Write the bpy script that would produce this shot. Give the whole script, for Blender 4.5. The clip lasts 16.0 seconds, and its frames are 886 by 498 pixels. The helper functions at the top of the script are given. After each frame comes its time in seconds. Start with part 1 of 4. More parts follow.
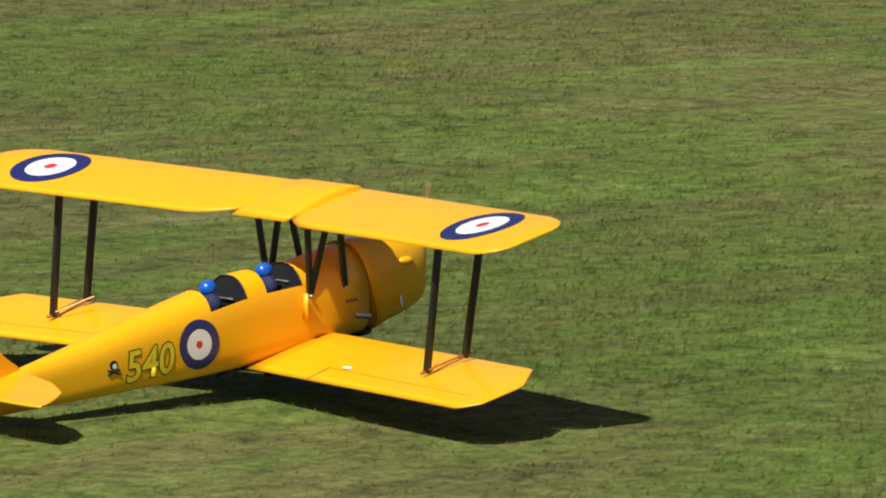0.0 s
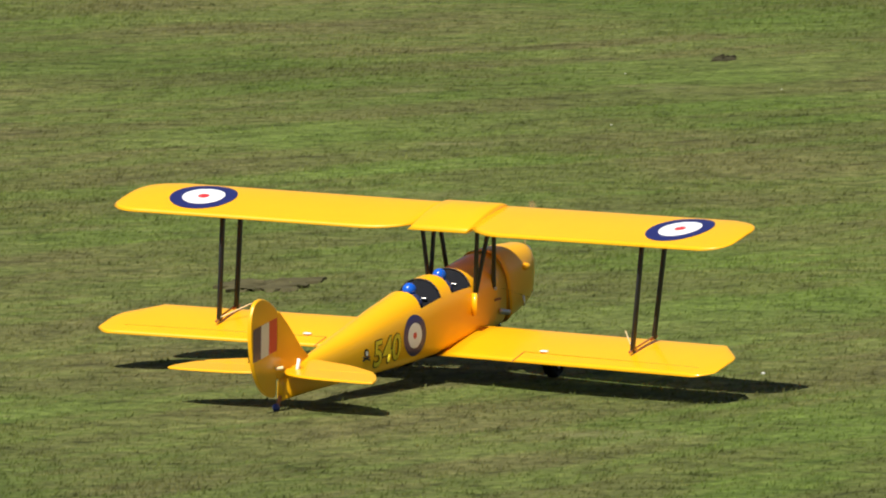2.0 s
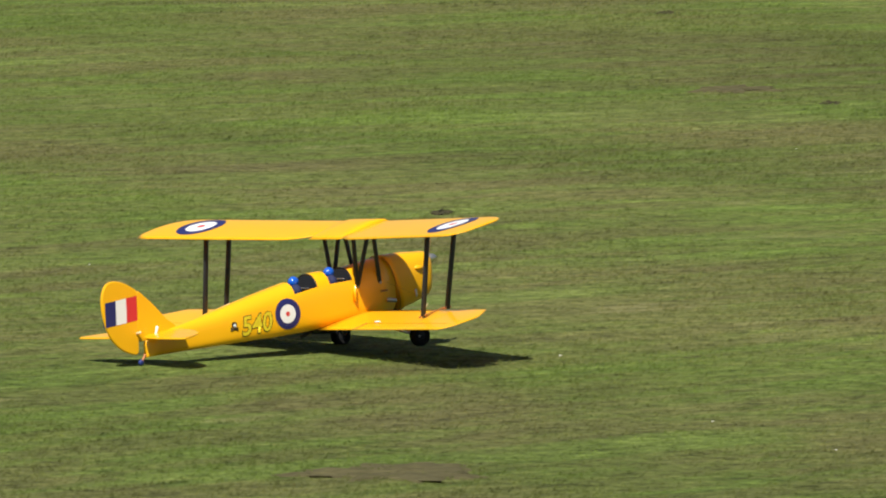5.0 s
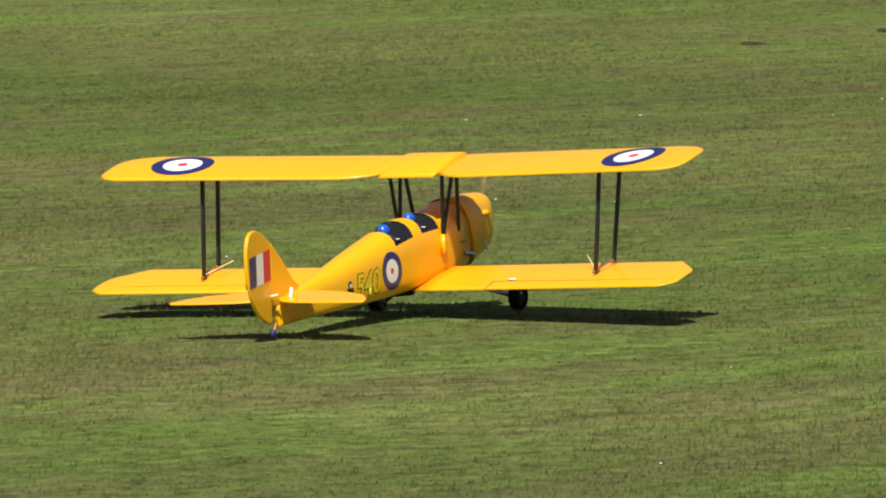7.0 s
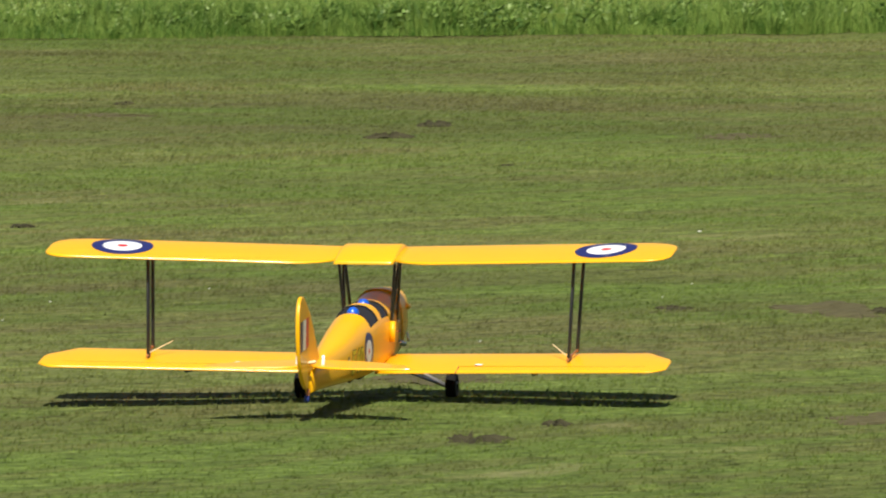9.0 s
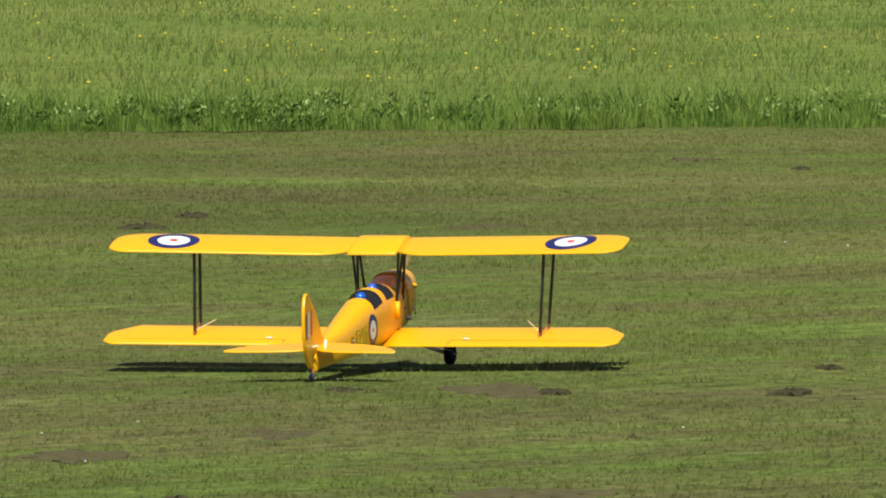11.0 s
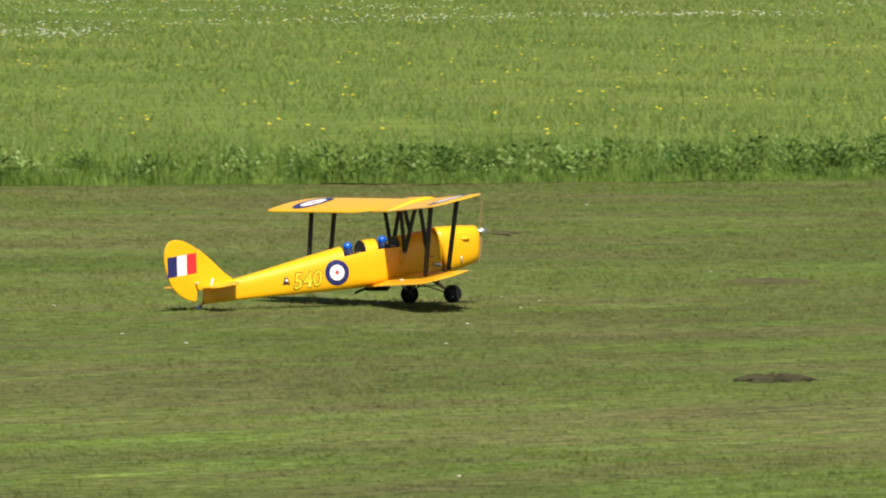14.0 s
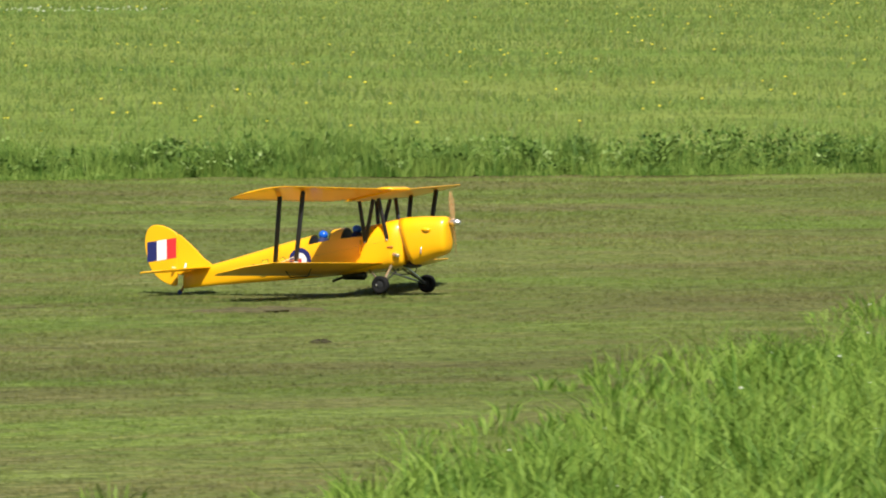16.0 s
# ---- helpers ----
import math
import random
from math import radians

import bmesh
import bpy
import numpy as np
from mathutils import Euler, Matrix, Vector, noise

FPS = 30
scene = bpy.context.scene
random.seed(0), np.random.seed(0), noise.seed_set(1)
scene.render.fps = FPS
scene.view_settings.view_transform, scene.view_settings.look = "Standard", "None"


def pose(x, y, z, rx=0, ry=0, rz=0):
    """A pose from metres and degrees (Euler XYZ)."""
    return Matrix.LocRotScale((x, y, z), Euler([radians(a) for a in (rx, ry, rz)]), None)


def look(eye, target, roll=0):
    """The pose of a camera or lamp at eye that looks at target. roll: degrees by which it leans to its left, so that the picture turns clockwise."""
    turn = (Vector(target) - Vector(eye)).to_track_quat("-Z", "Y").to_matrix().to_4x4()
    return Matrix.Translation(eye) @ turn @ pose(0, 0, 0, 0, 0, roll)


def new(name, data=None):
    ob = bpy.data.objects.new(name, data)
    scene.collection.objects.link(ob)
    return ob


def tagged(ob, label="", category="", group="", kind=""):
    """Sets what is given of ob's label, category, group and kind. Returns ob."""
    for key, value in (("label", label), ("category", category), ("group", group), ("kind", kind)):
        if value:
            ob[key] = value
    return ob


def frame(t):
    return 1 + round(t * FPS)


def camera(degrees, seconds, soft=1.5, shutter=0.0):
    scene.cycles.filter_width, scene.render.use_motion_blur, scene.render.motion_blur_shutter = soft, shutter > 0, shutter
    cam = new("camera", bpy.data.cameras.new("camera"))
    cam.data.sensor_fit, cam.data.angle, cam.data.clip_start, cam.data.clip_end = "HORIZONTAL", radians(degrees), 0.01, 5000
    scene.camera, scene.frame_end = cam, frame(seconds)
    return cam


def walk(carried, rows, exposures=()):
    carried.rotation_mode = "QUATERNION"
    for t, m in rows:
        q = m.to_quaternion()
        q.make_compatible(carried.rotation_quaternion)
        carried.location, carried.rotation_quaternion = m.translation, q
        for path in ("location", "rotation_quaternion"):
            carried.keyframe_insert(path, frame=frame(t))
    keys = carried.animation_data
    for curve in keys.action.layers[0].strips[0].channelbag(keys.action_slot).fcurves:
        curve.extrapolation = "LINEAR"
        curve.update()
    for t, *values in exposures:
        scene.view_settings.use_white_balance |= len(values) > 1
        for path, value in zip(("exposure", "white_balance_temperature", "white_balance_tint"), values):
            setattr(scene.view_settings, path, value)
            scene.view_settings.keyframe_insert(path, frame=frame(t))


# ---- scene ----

FOV = 4.4895
cam = camera(FOV, 16.0, 1.95, 0.1)

CAMERA_ROWS = [  # seconds, x, y, z, yaw, pitch, roll
    (0, 16.191, -29.221, 3.946, -24.000, -6.856, -0.00),
    (0.5, 17.977, -29.105, 3.875, -25.500, -6.650, 0.99),
    (1, 18.205, -29.232, 3.813, -24.500, -6.153, 0.99),
    (1.5, 16.805, -30.260, 3.775, -20.000, -5.661, 0.11),
    (2, 15.112, -31.257, 3.730, -16.000, -5.294, -0.23),
    (2.5, 14.722, -31.972, 3.723, -14.000, -5.022, 0.11),
    (3, 15.432, -32.348, 3.817, -13.500, -5.145, 0.60),
    (3.5, 16.200, -33.066, 3.963, -13.000, -4.729, 0.67),
    (4, 16.329, -33.740, 4.076, -11.500, -4.884, 0.85),
    (4.5, 15.892, -34.356, 4.119, -9.000, -4.604, 0.07),
    (5, 16.377, -34.897, 4.074, -7.500, -4.311, 0.13),
    (5.2, 16.595, -34.970, 4.048, -7.000, -4.194, 0.31),
    (7.3, 10.882, -17.496, 2.599, 4.829, -3.610, 0.33),
    (7.5, 10.945, -15.718, 2.538, 5.619, -3.468, -0.24),
    (8, 10.861, -15.667, 2.467, 6.300, -3.093, 0.25),
    (8.2, 10.840, -15.622, 2.475, 6.890, -3.176, -0.00),
    (8.5, 10.796, -15.671, 2.454, 7.420, -3.198, 0.43),
    (9, 10.656, -15.713, 2.496, 8.640, -2.825, 0.66),
    (9.2, 10.568, -15.724, 2.468, 9.266, -2.693, 0.60),
    (11.3, 11.836, -16.537, 2.403, 8.851, -2.212, 0.74),
    (11.5, 11.859, -16.617, 2.427, 9.498, -2.157, 0.66),
    (12, 11.797, -16.888, 2.465, 10.722, -2.160, 0.74),
    (12.5, 11.815, -16.598, 2.437, 12.086, -2.227, 1.10),
    (13, 11.917, -16.371, 2.355, 13.216, -2.003, 0.80),
    (13.5, 12.127, -16.419, 2.330, 14.935, -1.719, 1.22),
    (14, 12.638, -16.316, 2.270, 16.417, -1.953, 0.58),
    (14.5, 13.426, -16.857, 2.414, 17.715, -1.945, 0.61),
    (15, 14.548, -17.483, 2.370, 18.227, -2.052, 0.66),
    (15.5, 15.781, -18.001, 2.358, 19.161, -2.106, 0.64),
    (16, 17.197, -18.131, 2.208, 20.087, -1.942, 0.47),
]
PLANE_ROWS = [  # seconds, x, y, z, heading, pitch, bank
    (0, 3.837, -2.143, -0.000, 65.945, 0.200, 0.23),
    (0.5, 4.294, -0.852, -0.000, 73.300, 1.810, -2.11),
    (1, 4.656, 0.483, 0.000, 76.155, 1.090, -2.65),
    (1.5, 4.971, 1.891, -0.000, 77.363, 1.390, 0.53),
    (2, 5.299, 3.382, -0.000, 76.967, 0.060, 0.76),
    (2.5, 5.636, 5.000, -0.001, 78.509, 0.960, 0.42),
    (3, 5.973, 6.788, 0.001, 77.672, 0.600, -0.53),
    (3.5, 6.512, 8.630, -0.001, 67.693, -0.490, -1.35),
    (4, 7.417, 10.367, 0.002, 54.964, 0.100, -2.10),
    (4.5, 8.577, 11.789, -0.001, 48.628, 0.290, -0.24),
    (5, 9.789, 13.086, 0.004, 46.670, 0.080, -3.49),
    (5.2, 10.270, 13.569, -0.003, 47.075, 0.380, -0.83),
    (7.3, 13.740, 18.209, -0.000, 62.600, -1.050, -1.29),
    (7.5, 14.052, 18.786, -0.000, 64.230, -2.010, 0.69),
    (8, 14.914, 20.430, 0.002, 67.780, -0.280, -1.28),
    (8.2, 15.260, 21.087, 0.000, 68.190, -1.270, -2.20),
    (8.5, 15.782, 22.075, -0.001, 68.820, -1.490, -0.37),
    (9, 16.420, 23.836, -0.006, 71.130, -3.460, 0.60),
    (9.2, 16.707, 24.553, 0.004, 75.360, -2.060, 1.08),
    (11.3, 19.457, 32.155, 0.004, 63.780, -0.480, 0.33),
    (11.5, 19.917, 32.882, -0.002, 60.920, -1.720, -0.74),
    (12, 21.241, 34.664, -0.009, 51.510, -0.250, 0.23),
    (12.5, 22.930, 36.445, 0.001, 39.800, -0.860, 3.79),
    (13, 24.900, 37.947, -0.001, 30.970, 0.350, -2.03),
    (13.5, 26.933, 39.154, 0.004, 20.430, 0.000, 0.77),
    (14, 29.065, 39.662, 0.001, 7.700, -0.160, -1.90),
    (14.5, 31.220, 39.707, -0.001, -5.220, -0.640, -3.00),
    (15, 33.344, 39.143, 0.000, -22.600, -0.640, -0.40),
    (15.5, 35.224, 38.044, -0.006, -37.020, 0.160, -2.10),
    (16, 37.017, 36.661, 0.004, -46.050, 0.400, -1.40),
]


def aim(x, y, z, yaw, pitch, roll):
    a, b = radians(yaw), radians(pitch)
    way = Vector((math.sin(a) * math.cos(b), math.cos(a) * math.cos(b), math.sin(b)))
    eye = Vector((x, y, z))
    return look(eye, eye + 50 * way, -roll)


walk(cam, [(r[0], aim(*r[1:])) for r in CAMERA_ROWS], [(0.0, 0.40), (1.5, 0.48), (4.0, 0.54), (5.0, 0.53), (7.5, 0.47), (8.5, 0.60), (9.0, 0.60), (11.5, 0.48), (12.2, 0.54), (13.5, 0.68), (15.0, 0.65), (15.5, 0.72), (16.0, 0.88)])

# ---- world and sun ----
SUN_AZ, SUN_EL = -100.0, 52.0          # degrees: from +x anticlockwise; above the horizon
world = bpy.data.worlds.new("sky")
scene.world = world
world.use_nodes = True
wt = world.node_tree
sky = wt.nodes.new("ShaderNodeTexSky")
sky.sky_type = "NISHITA"
sky.sun_disc = False
sky.sun_elevation = radians(SUN_EL)
sky.sun_rotation = radians(90 - SUN_AZ)
wt.links.new(sky.outputs[0], wt.nodes["Background"].inputs[0])
wt.nodes["Background"].inputs[1].default_value = 0.042
sun = new("sun", bpy.data.lights.new("sun", "SUN"))
sun.data.energy, sun.data.angle, sun.data.color = 4.35, radians(0.53), (1.0, 0.95, 0.86)
a, e = radians(SUN_AZ), radians(SUN_EL)
sun_dir = Vector((math.cos(a) * math.cos(e), math.sin(a) * math.cos(e), math.sin(e)))
sun.matrix_world = look(sun_dir * 60 + Vector((18, 20, 0)), (18, 20, 0))


# ---- materials ----
def material(name, color, rough=0.5, metal=0.0, coat=0.0, spec=0.5, vary=0.0, scale=8.0, bump=0.0, bump_scale=200.0, alpha=1.0):
    m = bpy.data.materials.new(name)
    m.use_nodes = True
    nt = m.node_tree
    p = nt.nodes["Principled BSDF"]
    p.inputs["Base Color"].default_value = (*color, 1)
    p.inputs["Roughness"].default_value = rough
    p.inputs["Metallic"].default_value = metal
    p.inputs["Coat Weight"].default_value = coat
    p.inputs["Coat Roughness"].default_value = 0.12
    p.inputs["Specular IOR Level"].default_value = spec
    p.inputs["Alpha"].default_value = alpha
    co = nt.nodes.new("ShaderNodeTexCoord")
    if vary:
        n = nt.nodes.new("ShaderNodeTexNoise")
        n.inputs["Scale"].default_value = scale
        n.inputs["Detail"].default_value = 6
        nt.links.new(co.outputs["Object"], n.inputs["Vector"])
        mix = nt.nodes.new("ShaderNodeMixRGB")
        mix.inputs[1].default_value = (*[c * (1 - vary) for c in color], 1)
        mix.inputs[2].default_value = (*[min(1, c * (1 + vary)) for c in color], 1)
        nt.links.new(n.outputs["Fac"], mix.inputs[0])
        nt.links.new(mix.outputs[0], p.inputs["Base Color"])
    if bump:
        n = nt.nodes.new("ShaderNodeTexNoise")
        n.inputs["Scale"].default_value = bump_scale
        n.inputs["Detail"].default_value = 3
        nt.links.new(co.outputs["Object"], n.inputs["Vector"])
        b = nt.nodes.new("ShaderNodeBump")
        b.inputs["Strength"].default_value = bump
        b.inputs["Distance"].default_value = 0.003
        nt.links.new(n.outputs["Fac"], b.inputs["Height"])
        nt.links.new(b.outputs[0], p.inputs["Normal"])
    return m


YELLOW = material("yellow_covering", (0.88, 0.430, 0.003), 0.40, coat=0.30, spec=0.4, vary=0.05, scale=6, bump=0.12, bump_scale=30)
CREAM = material("pale_tape", (0.8, 0.62, 0.35), 0.5)
BLACK = material("black_paint", (0.012, 0.012, 0.013), 0.45, vary=0.3, scale=30)
DARK = material("dark_interior", (0.01, 0.011, 0.016), 0.6, vary=0.3, scale=40)
BLUE = material("roundel_blue", (0.016, 0.020, 0.115), 0.4, vary=0.06)
WHITE = material("white_decal", (0.8, 0.8, 0.78), 0.4, vary=0.04)
RED = material("roundel_red", (0.62, 0.03, 0.035), 0.4, vary=0.05)
ORANGE = material("shaded_seam", (0.55, 0.22, 0.004), 0.5)
LIME = material("lemon_decal", (0.72, 0.55, 0.02), 0.4)
RUST = material("dark_joint", (0.40, 0.17, 0.008), 0.6)
HELMET = material("blue_helmet", (0.005, 0.1, 0.55), 0.3, coat=0.4, vary=0.05)
TYRE = material("black_rubber", (0.010, 0.010, 0.010), 0.85, spec=0.15, vary=0.3, scale=50, bump=0.4)
STEEL = material("bare_steel", (0.62, 0.61, 0.58), 0.35, metal=0.9, vary=0.1, scale=40)
GREY = material("grey_hub", (0.018, 0.019, 0.020), 0.7, spec=0.2, vary=0.2, scale=30)
COPPER = material("copper_bracket", (0.42, 0.17, 0.06), 0.5, metal=0.4, vary=0.3, scale=60)
WOOD = material("varnished_blade", (0.66, 0.36, 0.17), 0.35, coat=0.3, vary=0.2, scale=30, alpha=0.30)
NAVY = material("navy_cloth", (0.012, 0.018, 0.07), 0.8, vary=0.3, scale=60)
BLUEBOOT = material("blue_plastic", (0.015, 0.03, 0.16), 0.5)


def turf_material(name, blade):
    """Mown turf; the same colours for the sheet and for the blades that stand on it."""
    m = bpy.data.materials.new(name)
    m.use_nodes = True
    nt = m.node_tree
    L = nt.links.new
    p = nt.nodes["Principled BSDF"]
    p.inputs["Roughness"].default_value = 0.9
    p.inputs["Specular IOR Level"].default_value = 0.12
    co = nt.nodes.new("ShaderNodeTexCoord")
    sep = nt.nodes.new("ShaderNodeSeparateXYZ")
    L(co.outputs["Object"], sep.inputs[0])

    def math_node(op, a0, b0=0.0):
        x = nt.nodes.new("ShaderNodeMath")
        x.operation = op
        for sock, val in zip(x.inputs, (a0, b0)):
            if isinstance(val, (int, float)):
                sock.default_value = val
            else:
                L(val, sock)
        return x.outputs[0]

    def tex(scale, stretch=(1, 1, 1), turn=0, detail=6, rough=0.6, vec=None):
        mp = nt.nodes.new("ShaderNodeMapping")
        mp.vector_type = "TEXTURE"
        mp.inputs["Rotation"].default_value = (0, 0, radians(turn))
        mp.inputs["Scale"].default_value = stretch
        L(vec or co.outputs["Object"], mp.inputs["Vector"])
        n = nt.nodes.new("ShaderNodeTexNoise")
        n.inputs["Scale"].default_value = scale
        n.inputs["Detail"].default_value = detail
        n.inputs["Roughness"].default_value = rough
        L(mp.outputs[0], n.inputs["Vector"])
        return n.outputs["Fac"]

    def ramp(fac, stops):
        r = nt.nodes.new("ShaderNodeValToRGB")
        while len(r.color_ramp.elements) < len(stops):
            r.color_ramp.elements.new(0.5)
        for el, (pos, c) in zip(r.color_ramp.elements, stops):
            el.position, el.color = pos, (*c, 1)
        L(fac, r.inputs[0])
        return r.outputs[0]

    def mix(fac, c1, c2, kind="MIX"):
        x = nt.nodes.new("ShaderNodeMixRGB")
        x.blend_type = kind
        for sock, val in zip(x.inputs, (fac, c1, c2)):
            if isinstance(val, (int, float)):
                sock.default_value = val
            elif isinstance(val, tuple):
                sock.default_value = (*val, 1)
            else:
                L(val, sock)
        return x.outputs[0]

    # mowing streaks: in wide arcs over the field, straight along the verge
    dx, dy = math_node("SUBTRACT", sep.outputs["X"], 40.0), math_node("SUBTRACT", sep.outputs["Y"], -14.0)
    rad = math_node("SQRT", math_node("ADD", math_node("MULTIPLY", dx, dx), math_node("MULTIPLY", dy, dy)))
    ang = math_node("ARCTAN2", dx, dy)
    arc = nt.nodes.new("ShaderNodeCombineXYZ")
    L(rad, arc.inputs[0])
    L(math_node("MULTIPLY", ang, 7.0), arc.inputs[1])
    near = tex(1.7, (1, 1, 1), 0, 7, 0.70, arc.outputs[0])
    far = tex(0.9, (4, 1, 1), -20.1, 7, 0.66)
    edge = math_node("ADD", sep.outputs["Y"], math_node("MULTIPLY", sep.outputs["X"], 0.366))
    mr = nt.nodes.new("ShaderNodeMapRange")
    mr.inputs["From Min"].default_value, mr.inputs["From Max"].default_value = 50, 60
    L(edge, mr.inputs["Value"])
    streak = mix(mr.outputs[0], near, far)
    base = ramp(streak, [(0.36, TURF_BROWN), (0.47, TURF_OLIVE), (0.54, TURF_GREEN), (0.64, TURF_BRIGHT)])
    base = mix(1.0, base, ramp(streak, [(0.36, (0.74, 0.76, 0.74)), (0.50, (1.0, 1.0, 1.0)), (0.64, (1.12, 1.12, 1.12))]), "MULTIPLY")
    patch = ramp(tex(0.42, (1.0, 2.6, 1), 30, 6), [(0.42, (0, 0, 0)), (0.58, (1, 1, 1))])
    base = mix(0.42, base, mix(patch, TURF_BROWN, TURF_GREEN))
    clump = ramp(tex(8.5, (1.2, 1, 1), 0, 7, 0.74), [(0.34, (0.46, 0.48, 0.45)), (0.47, (0.95, 0.95, 0.95)), (0.66, (1.40, 1.37, 1.42))])
    base = mix(1.0, base, clump, "MULTIPLY")
    along = mix(mr.outputs[0], tex(7.0, (1, 0.8, 1), 0, 8, 0.74, arc.outputs[0]), tex(5.0, (2.5, 1, 1), -20.1, 8, 0.74))
    base = mix(1.0, base, ramp(along, [(0.32, (0.50, 0.49, 0.48)), (0.44, (0.92, 0.92, 0.92)), (0.56, (1.02, 1.02, 1.0)), (0.72, (1.34, 1.32, 1.36))]), "MULTIPLY")
    broad = ramp(tex(0.16, (2.5, 1, 1), -25, 4, 0.6), [(0.36, (0.80, 0.81, 0.80)), (0.64, (1.12, 1.12, 1.10))])
    base = mix(1.0, base, broad, "MULTIPLY")
    fine = ramp(tex(30, (1.0, 2.0, 1), 0, 5, 0.75), [(0.30, (0.62, 0.62, 0.62)), (0.70, (1.38, 1.38, 1.38))])
    base = mix(1.0, base, fine, "MULTIPLY")
    dry = ramp(tex(1.3, (2.0, 1, 1), 40, 8, 0.72), [(0.60, (0, 0, 0)), (0.72, (0.55, 0.55, 0.55))])
    base = mix(dry, base, TURF_STRAW)
    soil = ramp(tex(2.6, (2.2, 1, 1), 8, 6, 0.62), [(0.64, (0, 0, 0)), (0.76, (0.5, 0.5, 0.5))])
    if not blade:
        base = mix(soil, base, TURF_SOIL)
    if blade:
        geo = nt.nodes.new("ShaderNodeNewGeometry")
        r = nt.nodes.new("ShaderNodeMapRange")
        r.inputs["To Min"].default_value, r.inputs["To Max"].default_value = 0.84, 1.16
        L(geo.outputs["Random Per Island"], r.inputs["Value"])
        base = mix(1.0, base, r.outputs[0], "MULTIPLY")
        tl = nt.nodes.new("ShaderNodeBsdfTranslucent")
        L(mix(1.0, base, (1.5, 1.55, 1.2), "MULTIPLY"), tl.inputs[0])
        ms = nt.nodes.new("ShaderNodeMixShader")
        ms.inputs[0].default_value = 0.50
        up = nt.nodes.new("ShaderNodeVectorMath")
        up.operation = "MULTIPLY_ADD"
        up.inputs[1].default_value, up.inputs[2].default_value = (0.55, 0.55, 0.55), (0, 0, 1)
        L(geo.outputs["Normal"], up.inputs[0])
        nz = nt.nodes.new("ShaderNodeVectorMath")
        nz.operation = "NORMALIZE"
        L(up.outputs[0], nz.inputs[0])
        L(nz.outputs[0], p.inputs["Normal"])
        L(p.outputs[0], ms.inputs[1])
        L(tl.outputs[0], ms.inputs[2])
        L(ms.outputs[0], nt.nodes["Material Output"].inputs[0])
    else:
        b = nt.nodes.new("ShaderNodeBump")
        b.inputs["Strength"].default_value, b.inputs["Distance"].default_value = 0.7, 0.03
        L(tex(10, (1, 1, 1), 0, 7, 0.75), b.inputs["Height"])
        L(b.outputs[0], p.inputs["Normal"])
    L(base, p.inputs["Base Color"])
    return m


TURF_BROWN = (0.145, 0.137, 0.054)
TURF_OLIVE = (0.138, 0.146, 0.046)
TURF_GREEN = (0.104, 0.148, 0.030)
TURF_BRIGHT = (0.142, 0.202, 0.043)
TURF_STRAW = (0.30, 0.28, 0.13)
TURF_SOIL = (0.060, 0.054, 0.028)
TURF = turf_material("mown_turf", False)
SHORT = turf_material("short_grass", True)
WORNSOIL = material("scuffed_turf", (0.088, 0.079, 0.038), 0.95, spec=0.1, vary=0.55, scale=16, bump=0.9, bump_scale=40)
SOIL = material("dark_soil", (0.050, 0.046, 0.024), 0.95, spec=0.1, vary=0.5, scale=30, bump=0.8, bump_scale=60)


def blade_material(name, low, high, scale, trans=0.25, deep=1.0):
    """Grass blades: colour varies from clump to clump and from blade to blade; light passes through."""
    m = bpy.data.materials.new(name)
    m.use_nodes = True
    nt = m.node_tree
    L = nt.links.new
    p = nt.nodes["Principled BSDF"]
    p.inputs["Roughness"].default_value = 0.6
    p.inputs["Specular IOR Level"].default_value = 0.25
    co = nt.nodes.new("ShaderNodeTexCoord")
    n = nt.nodes.new("ShaderNodeTexNoise")
    n.inputs["Scale"].default_value, n.inputs["Detail"].default_value = scale, 5
    mp = nt.nodes.new("ShaderNodeMapping")
    mp.inputs["Scale"].default_value = (1, deep, 1)
    L(co.outputs["Object"], mp.inputs["Vector"])
    L(mp.outputs[0], n.inputs["Vector"])
    geo = nt.nodes.new("ShaderNodeNewGeometry")
    add = nt.nodes.new("ShaderNodeMath")
    add.operation = "MULTIPLY_ADD"
    add.inputs[1].default_value, add.inputs[2].default_value = 0.5, -0.25
    L(geo.outputs["Random Per Island"], add.inputs[0])
    s = nt.nodes.new("ShaderNodeMath")
    L(add.outputs[0], s.inputs[0])
    L(n.outputs["Fac"], s.inputs[1])
    r = nt.nodes.new("ShaderNodeValToRGB")
    r.color_ramp.elements[0].position, r.color_ramp.elements[0].color = 0.25, (*low, 1)
    r.color_ramp.elements[1].position, r.color_ramp.elements[1].color = 0.78, (*high, 1)
    L(s.outputs[0], r.inputs[0])
    L(r.outputs[0], p.inputs["Base Color"])
    t = nt.nodes.new("ShaderNodeBsdfTranslucent")
    L(r.outputs[0], t.inputs[0])
    mx = nt.nodes.new("ShaderNodeMixShader")
    mx.inputs[0].default_value = trans
    L(p.outputs[0], mx.inputs[1])
    L(t.outputs[0], mx.inputs[2])
    L(mx.outputs[0], nt.nodes["Material Output"].inputs[0])
    return m


